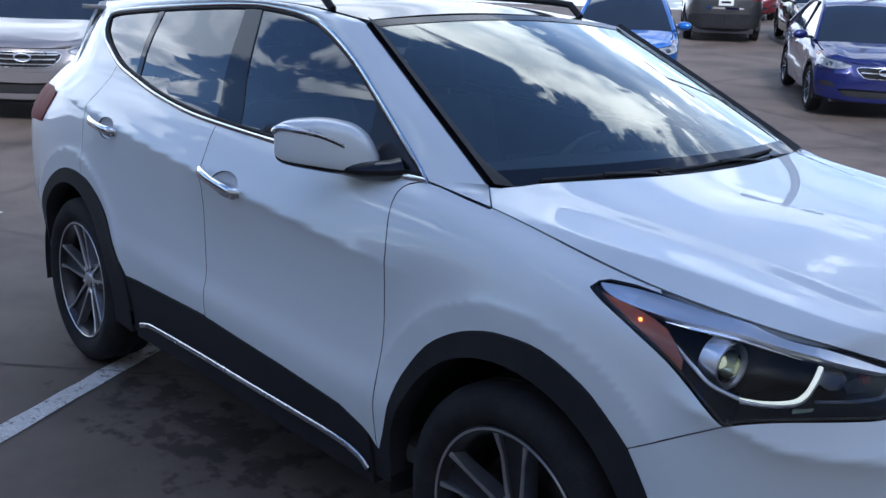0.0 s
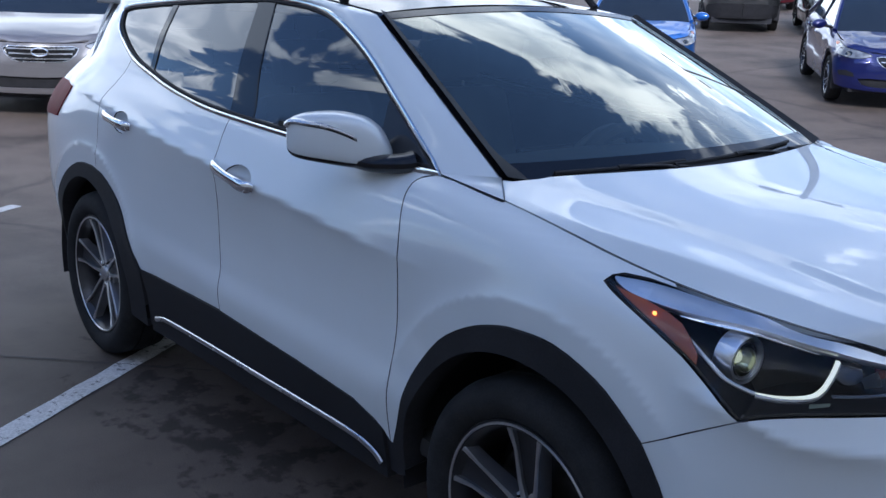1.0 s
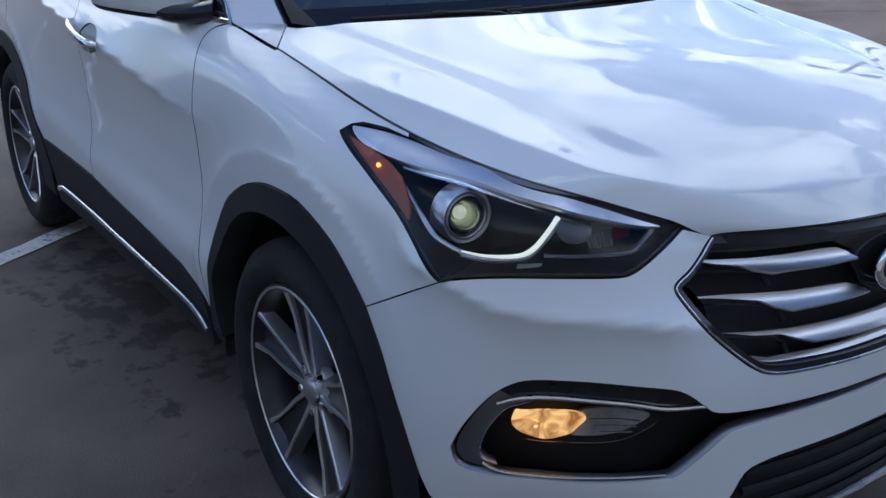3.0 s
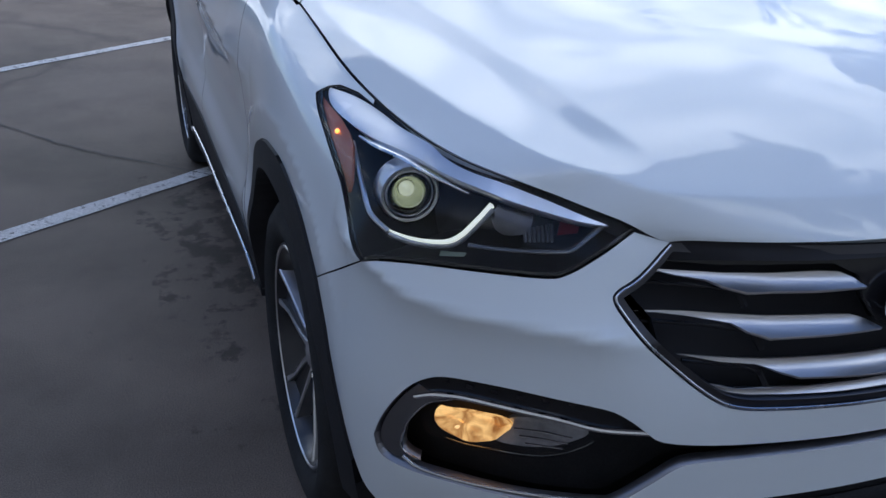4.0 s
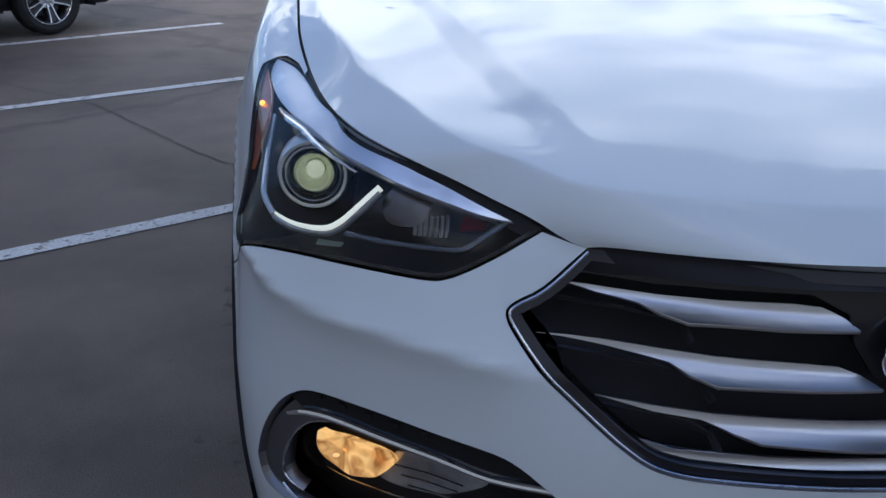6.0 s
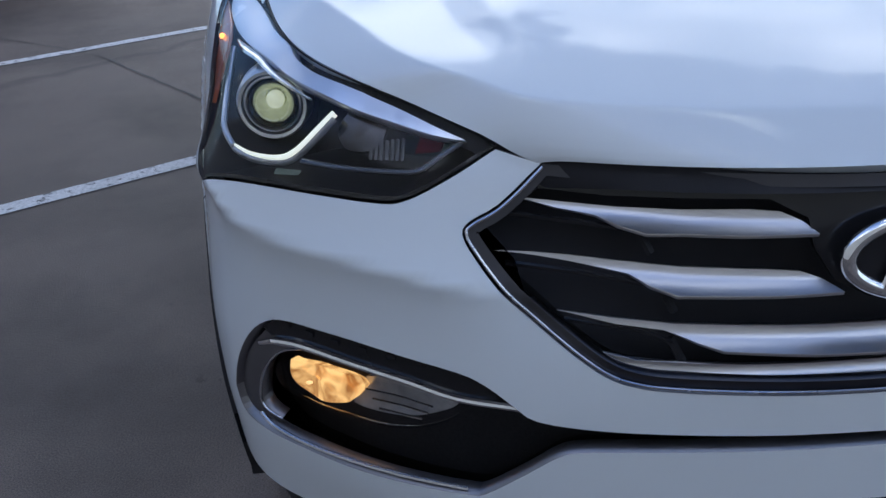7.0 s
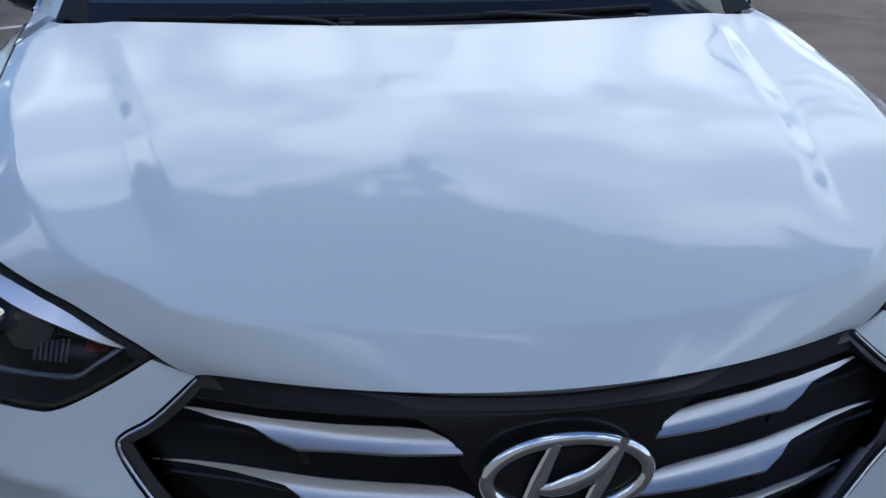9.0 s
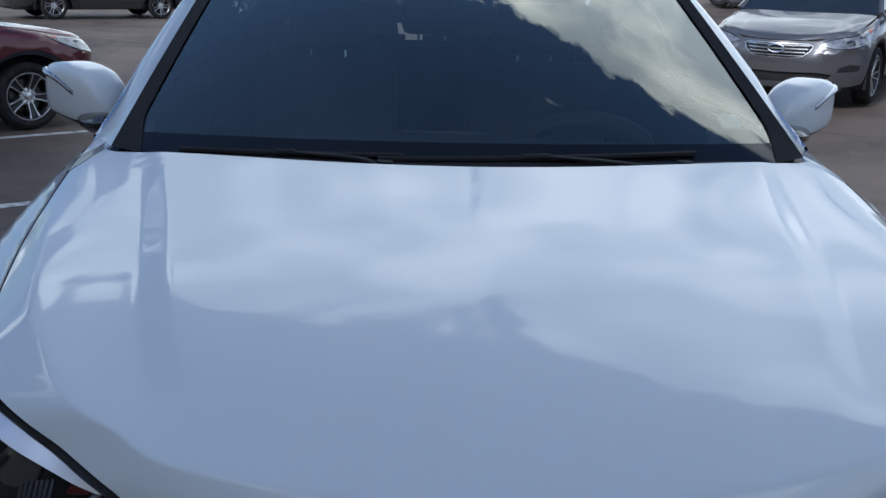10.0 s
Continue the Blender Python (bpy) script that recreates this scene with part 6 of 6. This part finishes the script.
        return (0.80 - 0.22 * t) * wide / 0.97

    def across(a, b, bow):
        def at(q, v):
            x = a[0] + (b[0] - a[0]) * v
            z = a[1] + (b[1] - a[1]) * v
            crown = 0.04 * (1 - q * q)
            return np.stack([x + bow * (1 - q * q), q * cabin_half(z), z + crown * np.clip((z - belt) / 0.3, 0, 1) + 0.02 * 4 * v * (1 - v)], -1)
        return at
    qs, vs = np.linspace(-1, 1, 13), np.linspace(0, 1, 8)
    sheet("windscreen", across(line[0], line[1], 0.07), qs, vs, FARGLASS, c, "dark windscreen")
    sheet("roof", across(line[1], line[2], 0.0), qs, vs, coat, c)
    sheet("roof", across(line[2], line[3], 0.0), qs, vs, coat, c)
    sheet("rear_window", across(line[3], line[4], 0.0), qs, vs, FARGLASS, c, "dark rear window")
    sheet("boot_lid", across(line[4], line[5], 0.0), qs, vs, coat, c)
    for side in (-1, 1):
        low_x, top_z = np.linspace(line[0][0] - 0.06, line[4][0] + 0.02, 24), []
        top = np.interp(-low_x, [-p[0] for p in line], [p[1] for p in line])

        def flank(u, v, side=side):
            x = line[0][0] + (line[4][0] - line[0][0]) * u
            zt = np.interp(-x, [-p[0] for p in line], [p[1] for p in line])
            z = np.minimum(belt - 0.03, zt) + (zt - np.minimum(belt - 0.03, zt)) * v
            return np.stack([x, side * cabin_half(z), z], -1)
        sheet("side_glass", flank, np.linspace(0, 1, 30), np.linspace(0, 1, 6), FARGLASS, c, "dark side windows", flip=side < 0)
        edge = [np.array((p[0], side * cabin_half(p[1]), p[1] + 0.004)) for p in line[:5]]
        part("roof_side", tube(spline(edge, 40), 0.032, n=8), coat, c)
        for x in (-1.55, -2.55):
            zt = float(np.interp(-x, [-p[0] for p in line], [p[1] for p in line]))
            part("pillar", tube([(x + 0.04, side * (cabin_half(belt) + 0.004), belt - 0.03), (x - 0.03, side * (cabin_half(zt) + 0.002), zt)], 0.026, n=6), GLOSSBLACK, c)
    part("number_plate", box(bmesh.new(), (0.012, 0.34, 0.16), pose(-3.67, 0, 0.95 * low), 0.004), PLATE, c, "pale number plate")
    part("plate_mark", box(bmesh.new(), (0.004, 0.22, 0.05), pose(-3.677, 0, 0.95 * low), 0.0), GLOSSBLACK, c)
    for x, y in ((0, -1), (0, 1), (-2.7, -1), (-2.7, 1)):
        wheel(c, pose(x * 0.97, y * 0.80 * wide, wheel_r, 0, 0, 0 if y < 0 else 180) @ pose(0, 0, 0, 0, 25 + 40 * x, 0), wheel_r, wheel_r * 0.68, 0.20, hi=False)
    return c


def stand(x, y, yaw):
    """Where a car stands, tilted with the slope under its wheels."""
    c, n = math.cos(radians(yaw)), math.sin(radians(yaw))
    front, rear = float(ground_z(x, y)), float(ground_z(x - 2.62 * c, y - 2.62 * n))
    return pose(x, y, front + 0.005, 0, math.degrees(math.atan2(rear - front, 2.62)), yaw)


GREY, NAVY, LIGHTBLUE, RED, STEEL, DARK, TEAL = paint("silver grey metallic", (0.24, 0.23, 0.24)), paint("deep blue metallic", (0.008, 0.014, 0.11), 0.4), paint("bright blue metallic", (0.03, 0.15, 0.50), 0.45), paint("dark red metallic", (0.10, 0.006, 0.014), 0.3), paint("grey metallic", (0.125, 0.125, 0.14)), paint("dark grey metallic", (0.05, 0.052, 0.055)), paint("slate grey metallic", (0.13, 0.16, 0.19))
small_car(stand(-10.5, 1.62, -28), "silver grey hatchback parked facing the lane", GREY, 0.92, 1.52, "hatch", 1.04, name="hatchback")
small_car(stand(-5.3, 11.5, -52), "deep blue small sedan parked on the asphalt", NAVY, 0.83, 1.45, "sedan", 0.94, bars=1)
small_car(stand(-8.7, 10.1, -52), "bright blue sedan with a dark windscreen", LIGHTBLUE, 0.82, 1.44, "sedan", 0.95)
small_car(stand(-14.6, 21.2, 127.7), "dark grey SUV seen from behind with pale number plate", DARK, 1.0, 1.70, "suv", 1.0, 0.36, "suv")
small_car(stand(-8.0, -3.95, 134), "dark red sedan parked along the bay lines", RED, 0.82, 1.44, "sedan", wheel_r=0.305)
small_car(stand(-9.5, 4.65, -38), "grey metallic sedan with a chrome barred grille", STEEL, 0.83, 1.47, "sedan", bars=4)
small_car(stand(-19.8, 7.6, -140), "slate grey SUV parked behind the grey sedan", TEAL, 0.95, 1.62, "suv", 0.98, 0.35, "suv")
small_car(stand(-25, -6.2, 123), "dark grey sedan parked far off", DARK, 0.83, 1.46, "sedan")
small_car(stand(-16.5, 25.6, -52), "dark red sedan parked far behind", RED, 0.83, 1.46, "sedan")
small_car(stand(-10.4, 19.6, -52), "black sedan parked behind the blue one", DARK, 0.84, 1.47, "sedan")


# ---- light pole on the far side of the lot ----
GALV = material("dark bronze pole paint", (0.035, 0.033, 0.032), 0.5, 0.3, 0.15, 3.0)
pole = empty("light_pole", pose(-11.6, 24.1, float(ground_z(-11.6, 24.1))), "tall dark light pole with two lamp heads on crossarms", "street lamp")
part("pole", lathe([(0.0, 0.0), (0.17, 0.0), (0.16, 0.5), (0.12, 9.0), (0.0, 9.0)], 16, axis="z"), GALV, pole)
part("base", lathe([(0.0, 0.0), (0.3, 0.0), (0.3, 0.7), (0.26, 0.75), (0.0, 0.75)], 24, axis="z"), material("pole base concrete", (0.35, 0.34, 0.32), 0.85, bump=0.2), pole)
for a in (26, 206):
    turn = pose(0, 0, 8.8, 0, 0, a)
    bm = tube([(0, 0, 0), (0.7, 0, 0.06)], 0.05, n=8)
    bm.transform(turn)
    part("arm", bm, GALV, pole)
    part("lamp_head", box(bmesh.new(), (0.75, 0.42, 0.16), turn @ pose(1.0, 0, 0.06), 0.04), GALV, pole)
